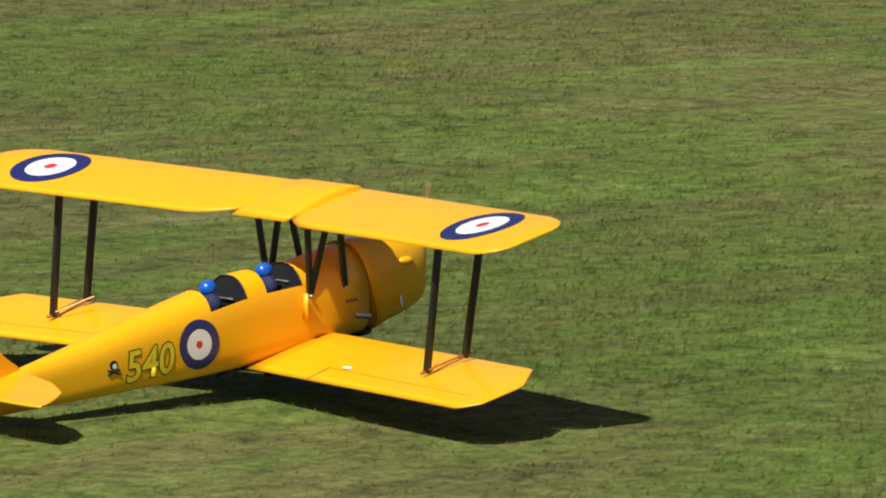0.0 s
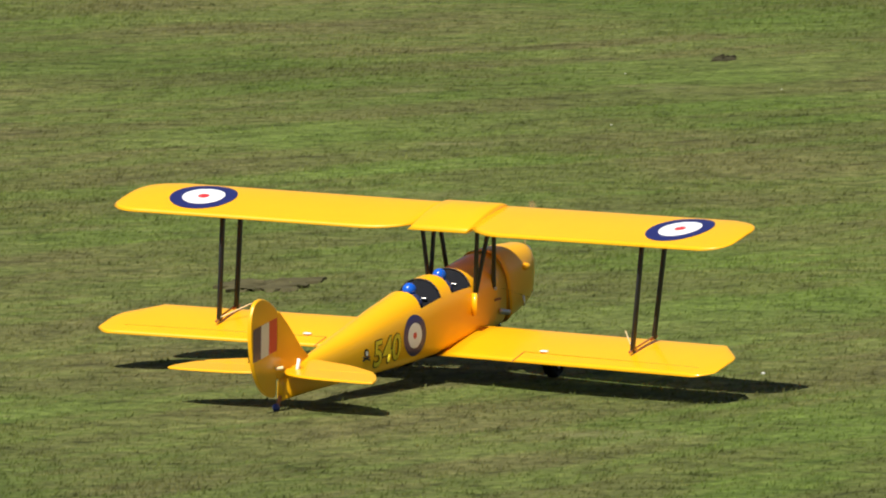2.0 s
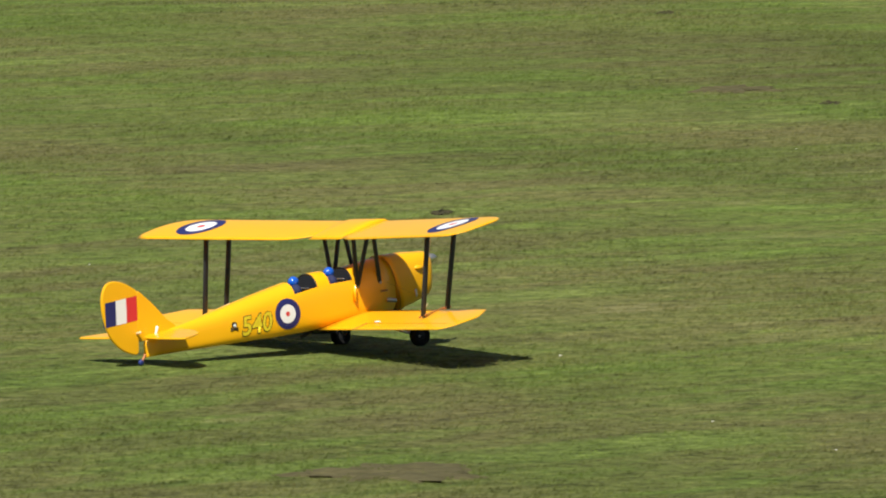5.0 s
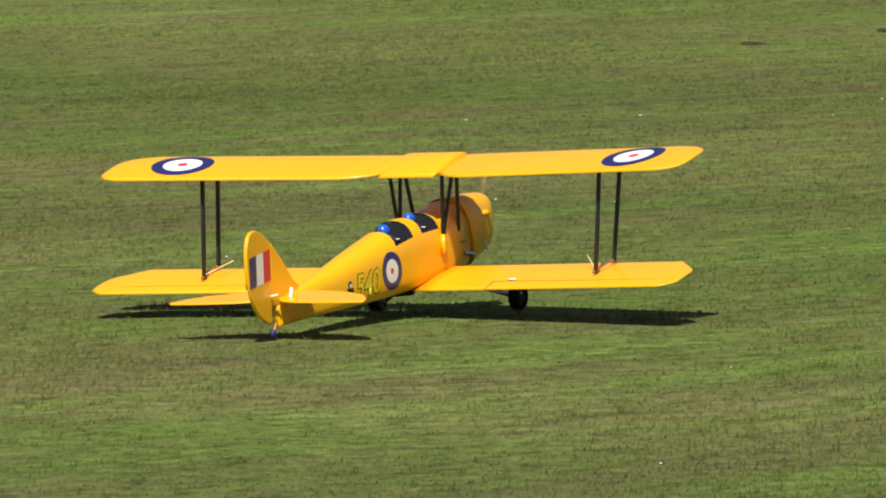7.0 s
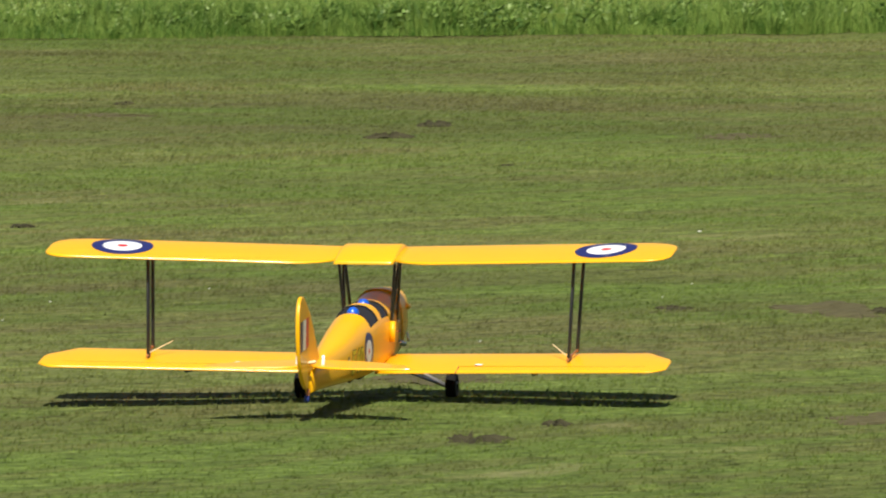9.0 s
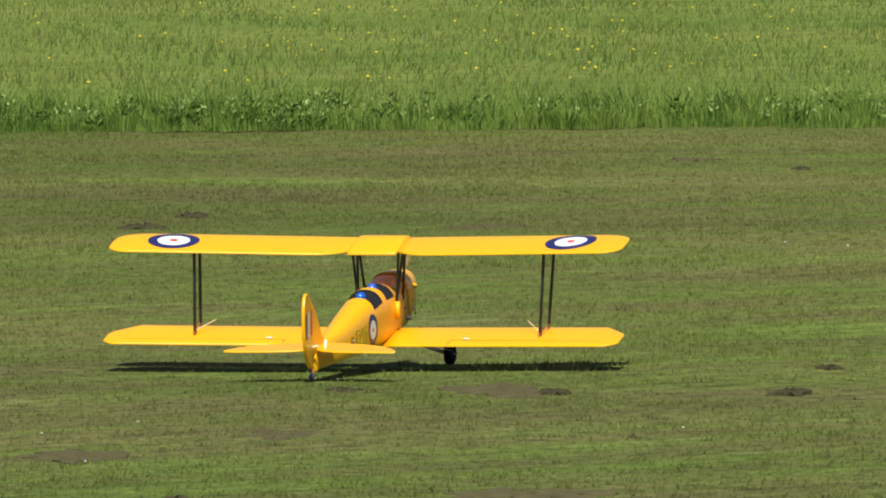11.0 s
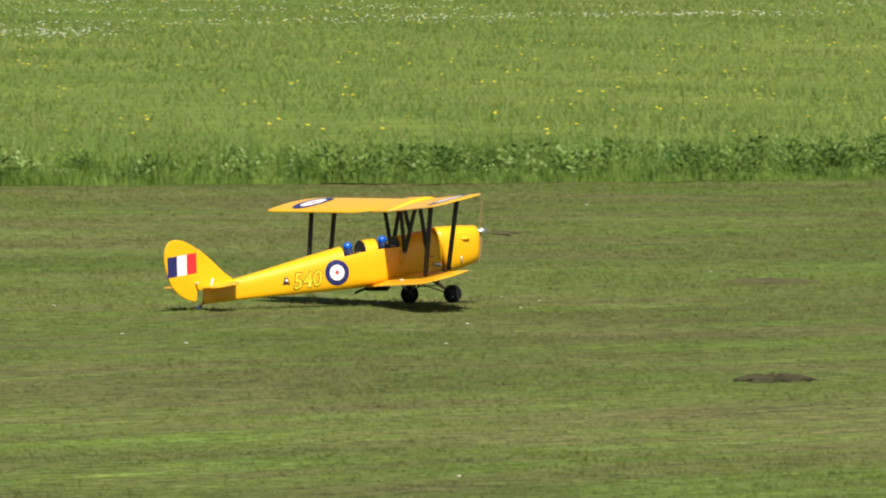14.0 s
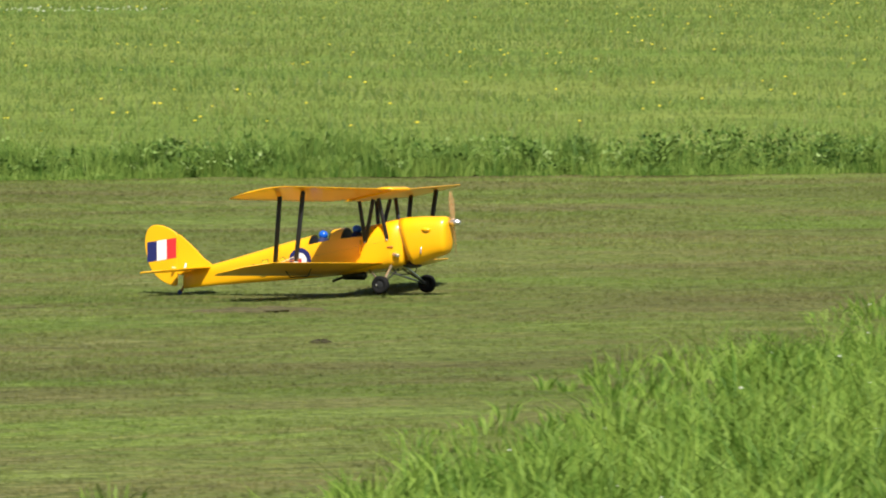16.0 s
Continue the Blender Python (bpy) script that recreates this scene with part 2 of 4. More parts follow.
MEADOW = blade_material("meadow_grass", (0.050, 0.098, 0.011), (0.118, 0.146, 0.026), 0.9, 0.25, 0.13)
VERGE = blade_material("verge_grass", (0.050, 0.118, 0.013), (0.220, 0.315, 0.062), 4.0, 0.25, 0.5)
NEARGRASS = blade_material("near_grass", (0.058, 0.136, 0.011), (0.232, 0.340, 0.054), 2.4, 0.25)
STALK = blade_material("pale_stalks", (0.16, 0.16, 0.045), (0.28, 0.31, 0.110), 1.5, 0.25, 0.3)
# leaf colour raised to imitate sun highlights on the verge
LEAF = blade_material("glint_leaves", (0.170, 0.280, 0.050), (0.360, 0.460, 0.180), 9.0, 0.2)
WEED = blade_material("weed_leaves", (0.036, 0.092, 0.012), (0.190, 0.290, 0.056), 5.0, 0.25, 0.6)


def sward_material():
    """Dense grass seen from afar: blades and tufts in colour and relief."""
    m = material("dense_sward", (0.2, 0.29, 0.05), 0.9, spec=0.1)
    nt = m.node_tree
    L = nt.links.new
    p = nt.nodes["Principled BSDF"]
    co = nt.nodes.new("ShaderNodeTexCoord")
    facs = []
    for scale, detail in ((0.12, 4), (1.5, 6), (14, 5)):
        n = nt.nodes.new("ShaderNodeTexNoise")
        n.inputs["Scale"].default_value, n.inputs["Detail"].default_value = scale, detail
        L(co.outputs["Object"], n.inputs["Vector"])
        facs.append(n.outputs["Fac"])
    col = None
    for fac, lo, hi in zip(facs, ((0.100, 0.156, 0.026), (0.84, 0.86, 0.84), (0.85, 0.86, 0.82)), ((0.140, 0.182, 0.037), (1.2, 1.18, 1.2), (1.25, 1.2, 1.25))):
        r = nt.nodes.new("ShaderNodeValToRGB")
        r.color_ramp.elements[0].position, r.color_ramp.elements[0].color = 0.35, (*lo, 1)
        r.color_ramp.elements[1].position, r.color_ramp.elements[1].color = 0.65, (*hi, 1)
        L(fac, r.inputs[0])
        if col is None:
            col = r.outputs[0]
        else:
            x = nt.nodes.new("ShaderNodeMixRGB")
            x.blend_type, x.inputs[0].default_value = "MULTIPLY", 1.0
            L(col, x.inputs[1])
            L(r.outputs[0], x.inputs[2])
            col = x.outputs[0]
    L(col, p.inputs["Base Color"])
    return m


PETAL_Y = material("yellow_petals", (0.78, 0.64, 0.04), 0.6)
PETAL_W = material("white_petals", (0.72, 0.72, 0.66), 0.6)
FIELD = sward_material()
RIPE = material("ripe_crop", (0.30, 0.24, 0.10), 0.9, spec=0.1, vary=0.2, scale=0.5)

# ---- mesh helpers ----


def part(name, bm, mat, parent=None, label="", smooth=True):
    me = bpy.data.meshes.new(name)
    bmesh.ops.recalc_face_normals(bm, faces=bm.faces)
    bm.to_mesh(me)
    bm.free()
    me.materials.append(mat)
    if smooth:
        for f in me.polygons:
            f.use_smooth = True
    ob = new(name, me)
    ob.parent = parent
    if label:
        tagged(ob, label)
    return ob


def loft(rings, caps=True, skip=None):
    """Skin over closed rings with the same number of points."""
    bm = bmesh.new()
    vs = [[bm.verts.new(p) for p in r] for r in rings]
    n = len(rings[0])
    for i in range(len(vs) - 1):
        for j in range(n):
            if skip and skip(i, j):
                continue
            bm.faces.new((vs[i][j], vs[i][(j + 1) % n], vs[i + 1][(j + 1) % n], vs[i + 1][j]))
    if caps:
        bm.faces.new(vs[0])
        bm.faces.new(vs[-1])
    return bm


def tube(a, b, ra, rb=None, n=10, flat=1.0, along=(1, 0, 0)):
    """A bar from a to b; flat < 1 squeezes it across, with its long side along the given way."""
    a, b = Vector(a), Vector(b)
    rb = rb or ra
    d = (b - a).normalized()
    u = Vector(along) - d * d.dot(Vector(along))
    u = u.normalized() if u.length > 1e-4 else d.orthogonal().normalized()
    v = d.cross(u)
    rings = []
    for p, r in ((a, ra * 0.8), (a + d * ra * 0.3, ra), (b - d * rb * 0.3, rb), (b, rb * 0.8)):
        rings.append([p + u * math.cos(k * math.tau / n) * r + v * math.sin(k * math.tau / n) * r * flat for k in range(n)])
    return loft(rings)


def spin(profile, centre, axis="x", n=24):
    """A body of revolution: profile rows of (along, radius)."""
    rings = []
    for h, r in profile:
        ring = []
        for k in range(n):
            c, s = math.cos(k * math.tau / n) * max(r, 1e-4), math.sin(k * math.tau / n) * max(r, 1e-4)
            ring.append(Vector(centre) + Vector((h, c, s) if axis == "x" else (c, h, s)))
        rings.append(ring)
    return loft(rings)


def blob(centre, size, n=16):
    bm = bmesh.new()
    bmesh.ops.create_uvsphere(bm, u_segments=n, v_segments=n // 2 + 2, radius=1)
    bmesh.ops.scale(bm, verts=bm.verts, vec=size)
    bmesh.ops.translate(bm, verts=bm.verts, vec=centre)
    return bm


# ---- the biplane: x forward, y to its left, z up from the wheels' contact, as it sits on its tail ----
SINK = 0.022                           # how far the wheels settle into the grass
PITCH = radians(12.5)                  # the wing chords' slope in that attitude
CT, ST = math.cos(PITCH), math.sin(PITCH)
plane = tagged(new("model_biplane"), "bright yellow two-seat model biplane with black struts taxiing on mown grass", "model aircraft")


def airfoil(u):
    """Height of the upper and lower skin over the chord line, for a chord of 1."""
    t = 0.24 * (0.2969 * math.sqrt(u) - 0.126 * u - 0.3516 * u * u + 0.2843 * u ** 3 - 0.1015 * u ** 4)
    camber = 0.05 * u * (1 - u) * (1.2 - 0.5 * u)
    return camber + t, camber * 0.75 - t * 0.8


US = [0, 0.015, 0.05, 0.11, 0.2, 0.32, 0.46, 0.6, 0.74, 0.88, 1.0]


def section(le, chord, y):
    """A closed ring of points round a wing section."""
    pts = []
    for u, k in [(u, 0) for u in US] + [(u, 1) for u in US[-2:0:-1]]:
        h = airfoil(u)[k] * chord
        pts.append((le[0] - u * chord * CT + h * ST, y, le[1] - u * chord * ST + h * CT))
    return pts


def wing_frame(upper, y):
    """Leading edge (x, z) and chord at y >= 0."""
    c = 0.314
    if upper:
        mid = (-0.290 + 0.16 * (0.866 - y), 0.543 - 0.020 * (0.866 - y))
    else:
        mid = (-0.347 + 0.16 * (0.75 - y), 0.155 - 0.012 * (0.75 - y))
    lead, trail = c / 2, c / 2
    rise = lambda a0, b0: max(0.0, min(1.0, (y - a0) / (b0 - a0)))
    if upper:
        lead -= 0.06 * c * rise(1.0, 1.08) + 0.26 * c * (1 - math.sqrt(max(0.0, 1 - rise(1.05, 1.118) ** 2)))
        trail -= 0.30 * c * (1 - math.sqrt(max(0.0, 1 - rise(1.02, 1.118) ** 2)))
    else:
        lead -= 0.34 * c * rise(1.02, 1.114) + 0.08 * c * rise(1.11, 1.118)
        trail -= 0.17 * c * rise(1.06, 1.118) ** 1.5
    if upper:
        k = max(0.0, min(1.0, (0.25 - y) / 0.15))
        trail -= 0.22 * c * k * k
    c2 = max(lead + trail, 0.012)
    return (mid[0] + lead * CT, mid[1] + lead * ST), c2


def wing(name, upper, side, label=""):
    y0 = 0.102 if upper else 0.062
    ys = [y0, 0.14, 0.17, 0.2, 0.23, 0.26, 0.35, 0.45, 0.55, 0.65, 0.75, 0.85, 0.93, 0.96, 0.98, 1.0, 1.02, 1.04, 1.06, 1.075, 1.086, 1.095, 1.104, 1.111, 1.1155, 1.118]
    rings = [section(*wing_frame(upper, y), y * side) for y in ys]
    return part(name, loft(rings), YELLOW, plane, label)


def on_wing(upper, y, u, lift=0.0):
    """A point on a wing's upper skin."""
    le, c = wing_frame(upper, abs(y))
    h = airfoil(u)[0] * c + lift
    return Vector((le[0] - u * c * CT + h * ST, y, le[1] - u * c * ST + h * CT))


def wing_disc(y0, u0, r0, r1, lift, mat, parent, name):
    """A ring or disc of decal that follows the upper wing's skin."""
    bm = bmesh.new()
    le, c = wing_frame(True, abs(y0))
    n, m = 40, 4
    rows = []
    for j in range(m + 1):
        r = r0 + (r1 - r0) * j / m
        row = []
        for k in range(n):
            y = y0 + r * math.sin(k * math.tau / n)
            le1, c1 = wing_frame(True, abs(y))
            x = le[0] - u0 * c * CT + r * math.cos(k * math.tau / n)
            u = min(1.0, max(0.0, (le1[0] - x) / (c1 * CT)))
            row.append(bm.verts.new(on_wing(True, y, u, lift)))
        rows.append(row)
    for j in range(m):
        for k in range(n):
            bm.faces.new((rows[j][k], rows[j][(k + 1) % n], rows[j + 1][(k + 1) % n], rows[j + 1][k]))
    if r0 < 1e-3:
        bmesh.ops.remove_doubles(bm, verts=bm.verts, dist=1e-4)
    ob = part(name, bm, mat, parent)
    return ob


for side in (1, -1):
    w = wing("upper_wing", True, side, "yellow covered upper wing panel with rounded tip")
    ring = wing_disc(side * 0.866, 0.46, 0.069, 0.110, 0.0012, BLUE, w, "roundel")
    tagged(ring, "blue, white and red roundel")
    wing_disc(side * 0.866, 0.46, 0.018, 0.0695, 0.0013, WHITE, w, "roundel_white")
    wing_disc(side * 0.866, 0.46, 0.0, 0.0185, 0.0014, RED, w, "roundel_centre")
    w = wing("lower_wing", False, side, "yellow covered lower wing panel")
    # aileron gap, servo cover, hinge line
    bm = tube(on_wing(False, side * 0.36, 0.74, 0.0012), on_wing(False, side * 1.04, 0.74, 0.0004), 0.0010, n=6)
    part("aileron_gap", bm, ORANGE, w, "thin hinge line of the aileron")
    bm = tube(on_wing(False, side * 0.36, 0.74, 0.0012), on_wing(False, side * 0.36, 0.995, 0.0012), 0.0018, n=6)
    part("aileron_gap", bm, COPPER, w)
    bm = blob(on_wing(False, side * 0.43, 0.70, 0.003), (0.012, 0.016, 0.004))
    part("servo_cover", bm, WHITE, w, "small white servo cover")

# centre section: the tank between the upper panels
rings = []
for y in (-0.106, -0.098, -0.05, 0.0, 0.05, 0.098, 0.106):
    pts = []
    k = 0.86 if abs(y) > 0.1 else 1.0
    mid = (-0.159, 0.522)
    for u, s in [(u, 0) for u in US] + [(u, 1) for u in US[-2:0:-1]]:
        c = 0.290
        h = (airfoil(u)[s] * (2.9 if s == 0 else 1.0) + (0.014 if s == 0 else 0)) * c * k
        pts.append((mid[0] + 0.152 * CT - u * c * CT + h * ST, y, mid[1] + 0.152 * ST - u * c * ST + h * CT))
    rings.append(pts)
part("fuel_tank", loft(rings), YELLOW, plane, "yellow aerofoil fuel tank between the upper wings")

# fuselage: x, top, bottom, half width
STATIONS = [(-1.275, 0.118, 0.045, 0.011), (-1.2, 0.146, 0.053, 0.019), (-1.116, 0.169, 0.060, 0.028), (-1.0, 0.198, 0.068, 0.041), (-0.9, 0.224, 0.075, 0.052), (-0.8, 0.251, 0.081, 0.061),
            (-0.7, 0.278, 0.088, 0.068), (-0.6, 0.303, 0.094, 0.074), (-0.53, 0.320, 0.100, 0.078), (-0.515, 0.324, 0.101, 0.079), (-0.395, 0.353, 0.112, 0.083),
            (-0.385, 0.356, 0.114, 0.083), (-0.335, 0.361, 0.119, 0.084), (-0.325, 0.362, 0.120, 0.084), (-0.205, 0.371, 0.137, 0.085), (-0.195, 0.373, 0.138, 0.085),
            (-0.13, 0.383, 0.148, 0.085), (-0.05, 0.401, 0.160, 0.084), (0.03, 0.412, 0.172, 0.082)]
NR = 28


def hull_ring(x, top, bottom, w, square=5.0, crown=2.3):
    """Square below, with a rounded deck above."""
    mid = bottom + (top - bottom) * 0.56
    pts = []
    for k in range(NR):
        t = k * math.tau / NR
        c, s = math.cos(t), math.sin(t)
        n = crown if s > 0 else square
        pts.append((x, w * math.copysign(abs(c) ** (2 / n), c), mid + (top - mid if s > 0 else mid - bottom) * math.copysign(abs(s) ** (2 / n), s)))
    return pts


OPEN = (9, 13)                         # the stations behind which the deck is cut away for a cockpit


def cut(i, j):
    return i in OPEN and 2 <= j <= NR // 2 - 3


hull = part("fuselage", loft([hull_ring(*s) for s in STATIONS], skip=cut), YELLOW, plane, "slab-sided yellow fuselage with a rounded deck")
COWL = [(0.034, 0.412, 0.170, 0.0835), (0.06, 0.4155, 0.172, 0.0835), (0.11, 0.420, 0.182, 0.082), (0.16, 0.421, 0.196, 0.078), (0.205, 0.420, 0.212, 0.072), (0.235, 0.421, 0.222, 0.068), (0.252, 0.417, 0.232, 0.061), (0.261, 0.408, 0.250, 0.050), (0.264, 0.390, 0.275, 0.035)]
cowl = part("cowling", loft([[(p[0] + (0.30 - p[2]) * (0.34 if i == 0 else 0.28 if i == 1 else 0.0), p[1], p[2]) for p in hull_ring(*s, 3.2, 2.6)] for i, s in enumerate(COWL)]), YELLOW, plane, "glossy yellow engine cowling")
bm = loft([[(p[0] + (0.30 - p[2]) * 0.34 + dx, p[1] * f, 0.29 + (p[2] - 0.29) * f) for p in hull_ring(0.034, 0.412, 0.170, 0.0835, 3.2, 2.6)] for dx, f in ((-0.004, 0.99), (-0.004, 1.0015), (0.0, 1.0015), (0.0, 0.99))], caps=False)
part("cowl_seam", bm, RUST, cowl, "dark joint behind the cowling")
for y in (-1, 1):
    part("cowl_blister", blob((0.165, y * 0.075, 0.352), (0.026, 0.014, 0.012)), YELLOW, cowl)
    part("catch", tube((0.14, y * 0.083, 0.262), (0.14, y * 0.088, 0.228), 0.004), STEEL, cowl, "small bright cowl catch")
    part("exhaust_stub", tube((-0.02, y * 0.083, 0.225), (0.02, y * 0.098, 0.218), 0.009), STEEL, plane, "bright stub pipe on the fuselage side")
    part("step", tube((-0.055, y * 0.083, 0.262), (-0.02, y * 0.088, 0.265), 0.004), COPPER, plane)
part("air_intake", blob((0.05, 0, 0.168), (0.05, 0.045, 0.016)), BLACK, cowl, "black air outlet under the cowling")

# cockpits
for i, x0, x1, top, sill in ((0, -0.515, -0.395, 0.353, 0.29), (1, -0.325, -0.205, 0.371, 0.31)):
    s0, s1 = STATIONS[OPEN[i]], STATIONS[OPEN[i] + 1]
    mid = lambda s: s[2] + (s[1] - s[2]) * 0.56
    rings = []
    for s in (s0, s1):
        w = s[3] - 0.003
        rings.append([(s[0], w, mid(s) + 0.008), (s[0], w * 0.95, mid(s) - 0.05), (s[0], -w * 0.95, mid(s) - 0.05), (s[0], -w, mid(s) + 0.008)])
    bm = bmesh.new()
    vs = [[bm.verts.new(p) for p in r] for r in rings]
    for j in range(3):
        bm.faces.new((vs[0][j], vs[0][j + 1], vs[1][j + 1], vs[1][j]))
    bm.faces.new(vs[0])
    pit = part("cockpit_tub", bm, DARK, plane, "dark cockpit interior", False)
    # instrument panel closing the deck ahead, bulkhead behind
    for s, nm, sh in ((s1, "instrument_panel", -0.001), (s0, "seat_back", 0.001)):
        ring = hull_ring(s[0] + sh, s[1] - 0.004, s[2], s[3] - 0.003)
        bm = bmesh.new()
        top_pts = [bm.verts.new(p) for k, p in enumerate(ring) if k <= NR // 2]
        low = [bm.verts.new((s[0] + sh, -s[3] * 0.9, mid(s) - 0.05)), bm.verts.new((s[0] + sh, s[3] * 0.9, mid(s) - 0.05))]
        bm.faces.new(top_pts + low)
        part(nm, bm, DARK, pit, "", False)
    # padded rim
    ring = [Vector(p) for k, p in enumerate(hull_ring(*s1)) if 2 <= k <= NR // 2 - 2]
    bm = bmesh.new()
    for a0, b0 in zip(ring[:-1], ring[1:]):
        t = tube(a0, b0, 0.0028, n=6)
        me = bpy.data.meshes.new("tmp")
        t.to_mesh(me)
        t.free()
        bm.from_mesh(me)
        bpy.data.meshes.remove(me)
    part("cockpit_rim", bm, BLACK, pit)
    xh = -0.463 if i == 0 else -0.268
    zh = 0.343 if i == 0 else 0.373
    bm = blob((xh, 0, zh - 0.019), (0.025, 0.022, 0.023), 18)
    helmet = part("pilot_doll_helmet", bm, HELMET, plane, "shiny blue helmet of the pilot doll")
    bm = blob((xh, 0, zh - 0.060), (0.026, 0.048, 0.034), 14)
    part("pilot_doll_shoulders", bm, NAVY, plane, "dark navy jacket of the pilot doll")
    bm = tube((xh + 0.06, -0.03, zh - 0.05), (xh + 0.06, 0.03, zh - 0.05), 0.003, n=6)
    part("grab_rail", bm, STEEL, pit)

# folded-down cockpit doors, standing out from the fuselage sides
for side in (1, -1):
    bm = bmesh.new()
    bmesh.ops.create_cube(bm, size=1.0)
    bmesh.ops.scale(bm, verts=bm.verts, vec=(0.005, 0.020, 0.072))
    bmesh.ops.bevel(bm, geom=bm.edges[:], offset=0.0015, segments=2, affect="EDGES")
    bmesh.ops.translate(bm, verts=bm.verts, vec=(-0.205, side * 0.094, 0.262))
    part("cockpit_door", bm, YELLOW, plane, "narrow yellow cockpit door standing open")

# spinner and airscrew
part("spinner", spin([(0, 0.001), (0, 0.014), (0.02, 0.014), (0.03, 0.02), (0.045, 0.018), (0.062, 0.01), (0.068, 0.001)], (0.262, 0, 0.388), n=18), STEEL, plane, "polished metal spinner")
airscrew = new("airscrew")
airscrew.parent = plane
airscrew.location = (0.285, 0, 0.388)
for s in (1, -1):
    rings = []
    for k, (r, c) in enumerate(((0.012, 0.010), (0.04, 0.014), (0.09, 0.017), (0.13, 0.015), (0.158, 0.010), (0.168, 0.003))):
        tw = radians(60 - 220 * r)
        rings.append([(math.sin(tw) * c * math.cos(q * math.tau / 8) + 0.003 * math.sin(q * math.tau / 8), s * math.cos(tw) * c * math.cos(q * math.tau / 8), s * r) for q in range(8)])
    part("airscrew_blade", loft(rings), WOOD, airscrew, "blurred pale wooden airscrew blade")

# interplane struts
def strut(name, a0, b0, wide, label=""):
    return part(name, tube(a0, b0, wide, flat=0.45, n=12), BLACK, plane, label)


for side in (1, -1):
    for low, top, nm in (((-0.365, 0.751, 0.170), (-0.330, 0.762, 0.528), "rear_strut"), ((-0.240, 0.760, 0.200), (-0.190, 0.775, 0.556), "front_strut")):
        s = strut("interplane_strut", (low[0], side * low[1], low[2] - 0.004), (top[0], side * top[1], top[2]), 0.0135, "straight black interplane strut")
        part("strut_fitting", tube((low[0] + 0.02, side * low[1], low[2] + 0.006), (low[0] - 0.02, side * low[1], low[2] - 0.002), 0.005), COPPER, s, "copper fitting at the foot of the strut")
    # bracing rods at the strut feet
    part("brace_wire", tube((-0.365, side * 0.755, 0.176), (-0.25, side * 0.762, 0.205), 0.003, n=6), COPPER, plane)
    part("brace_wire", tube((-0.365, side * 0.75, 0.178), (-0.28, side * 0.68, 0.222), 0.0019, n=6), CREAM, plane, "pale control rod beside the strut")
    part("flying_wire", tube((-0.25, side * 0.75, 0.205), (-0.02, side * 0.085, 0.30), 0.0003, n=5), GREY, plane, "thin flying wire")
    # cabane struts
    for a0, b0 in (((-0.18, 0.083, 0.287), (-0.205, 0.10, 0.500)), ((-0.18, 0.083, 0.287), (-0.125, 0.10, 0.510)), ((-0.055, 0.081, 0.300), (-0.095, 0.10, 0.515))):
        s = strut("cabane_strut", (a0[0], side * a0[1], a0[2]), (b0[0], side * b0[1], b0[2]), 0.0115, "black cabane strut")
        part("strut_bolt", blob((a0[0], side * (a0[1] + 0.006), a0[2]), (0.006, 0.005, 0.006), 10), STEEL, s)
    # hoops under the lower wings
    le, c = wing_frame(False, 0.62)
    p0 = Vector((le[0] - 0.1, side * 0.62, le[1] - 0.03))
    for a0, b0 in (((0.05, 0, 0), (0.03, 0, -0.04)), ((0.03, 0, -0.04), (-0.07, 0, -0.045)), ((-0.07, 0, -0.045), (-0.1, 0, -0.01))):
        part("wing_skid", tube(p0 + Vector(a0), p0 + Vector(b0), 0.003, n=6), GREY, plane, "bent wire skid under the wing")

# undercarriage
wheels = []
for side in (1, -1):
    part("undercarriage_leg", tube((-0.035, side * 0.075, 0.165), (0.0, side * 0.250, 0.072), 0.0075, n=10), STEEL, plane, "bare metal undercarriage leg")
    part("radius_rod", tube((-0.16, side * 0.075, 0.145), (-0.004, side * 0.246, 0.072), 0.005, n=8), STEEL, plane)
    part("axle_stay", tube((0.0, side * 0.250, 0.072), (-0.02, side * 0.02, 0.150), 0.004, n=8), GREY, plane)
    w = new("wheel")
    w.parent = plane
    w.location = (0, side * 0.272, 0.070)
    tagged(w, "black rubber wheel with a grey hub")
    part("tyre", spin([(-0.013, 0.024), (-0.019, 0.032), (-0.018, 0.042), (-0.010, 0.047), (0.010, 0.047), (0.018, 0.042), (0.019, 0.032), (0.013, 0.024)], (0, 0, 0), "y", 28), TYRE, w)
    hub = part("wheel_hub", spin([(-0.014, 0.001), (-0.014, 0.018), (-0.011, 0.025), (0.011, 0.025), (0.014, 0.018), (0.014, 0.001)], (0, 0, 0), "y", 20), GREY, w)
    part("wheel_nut", blob((0.016, side * 0.017, 0), (0.005, 0.004, 0.005), 8), STEEL, w)
    wheels.append(w)
part("silencer", spin([(-0.09, 0.004), (-0.085, 0.022), (0.03, 0.024), (0.045, 0.012)], (-0.27, 0.02, 0.115), n=16), BLACK, plane, "black silencer under the belly")
part("tail_pipe", tube((-0.36, 0.02, 0.105), (-0.42, 0.02, 0.085), 0.007), BLACK, plane)

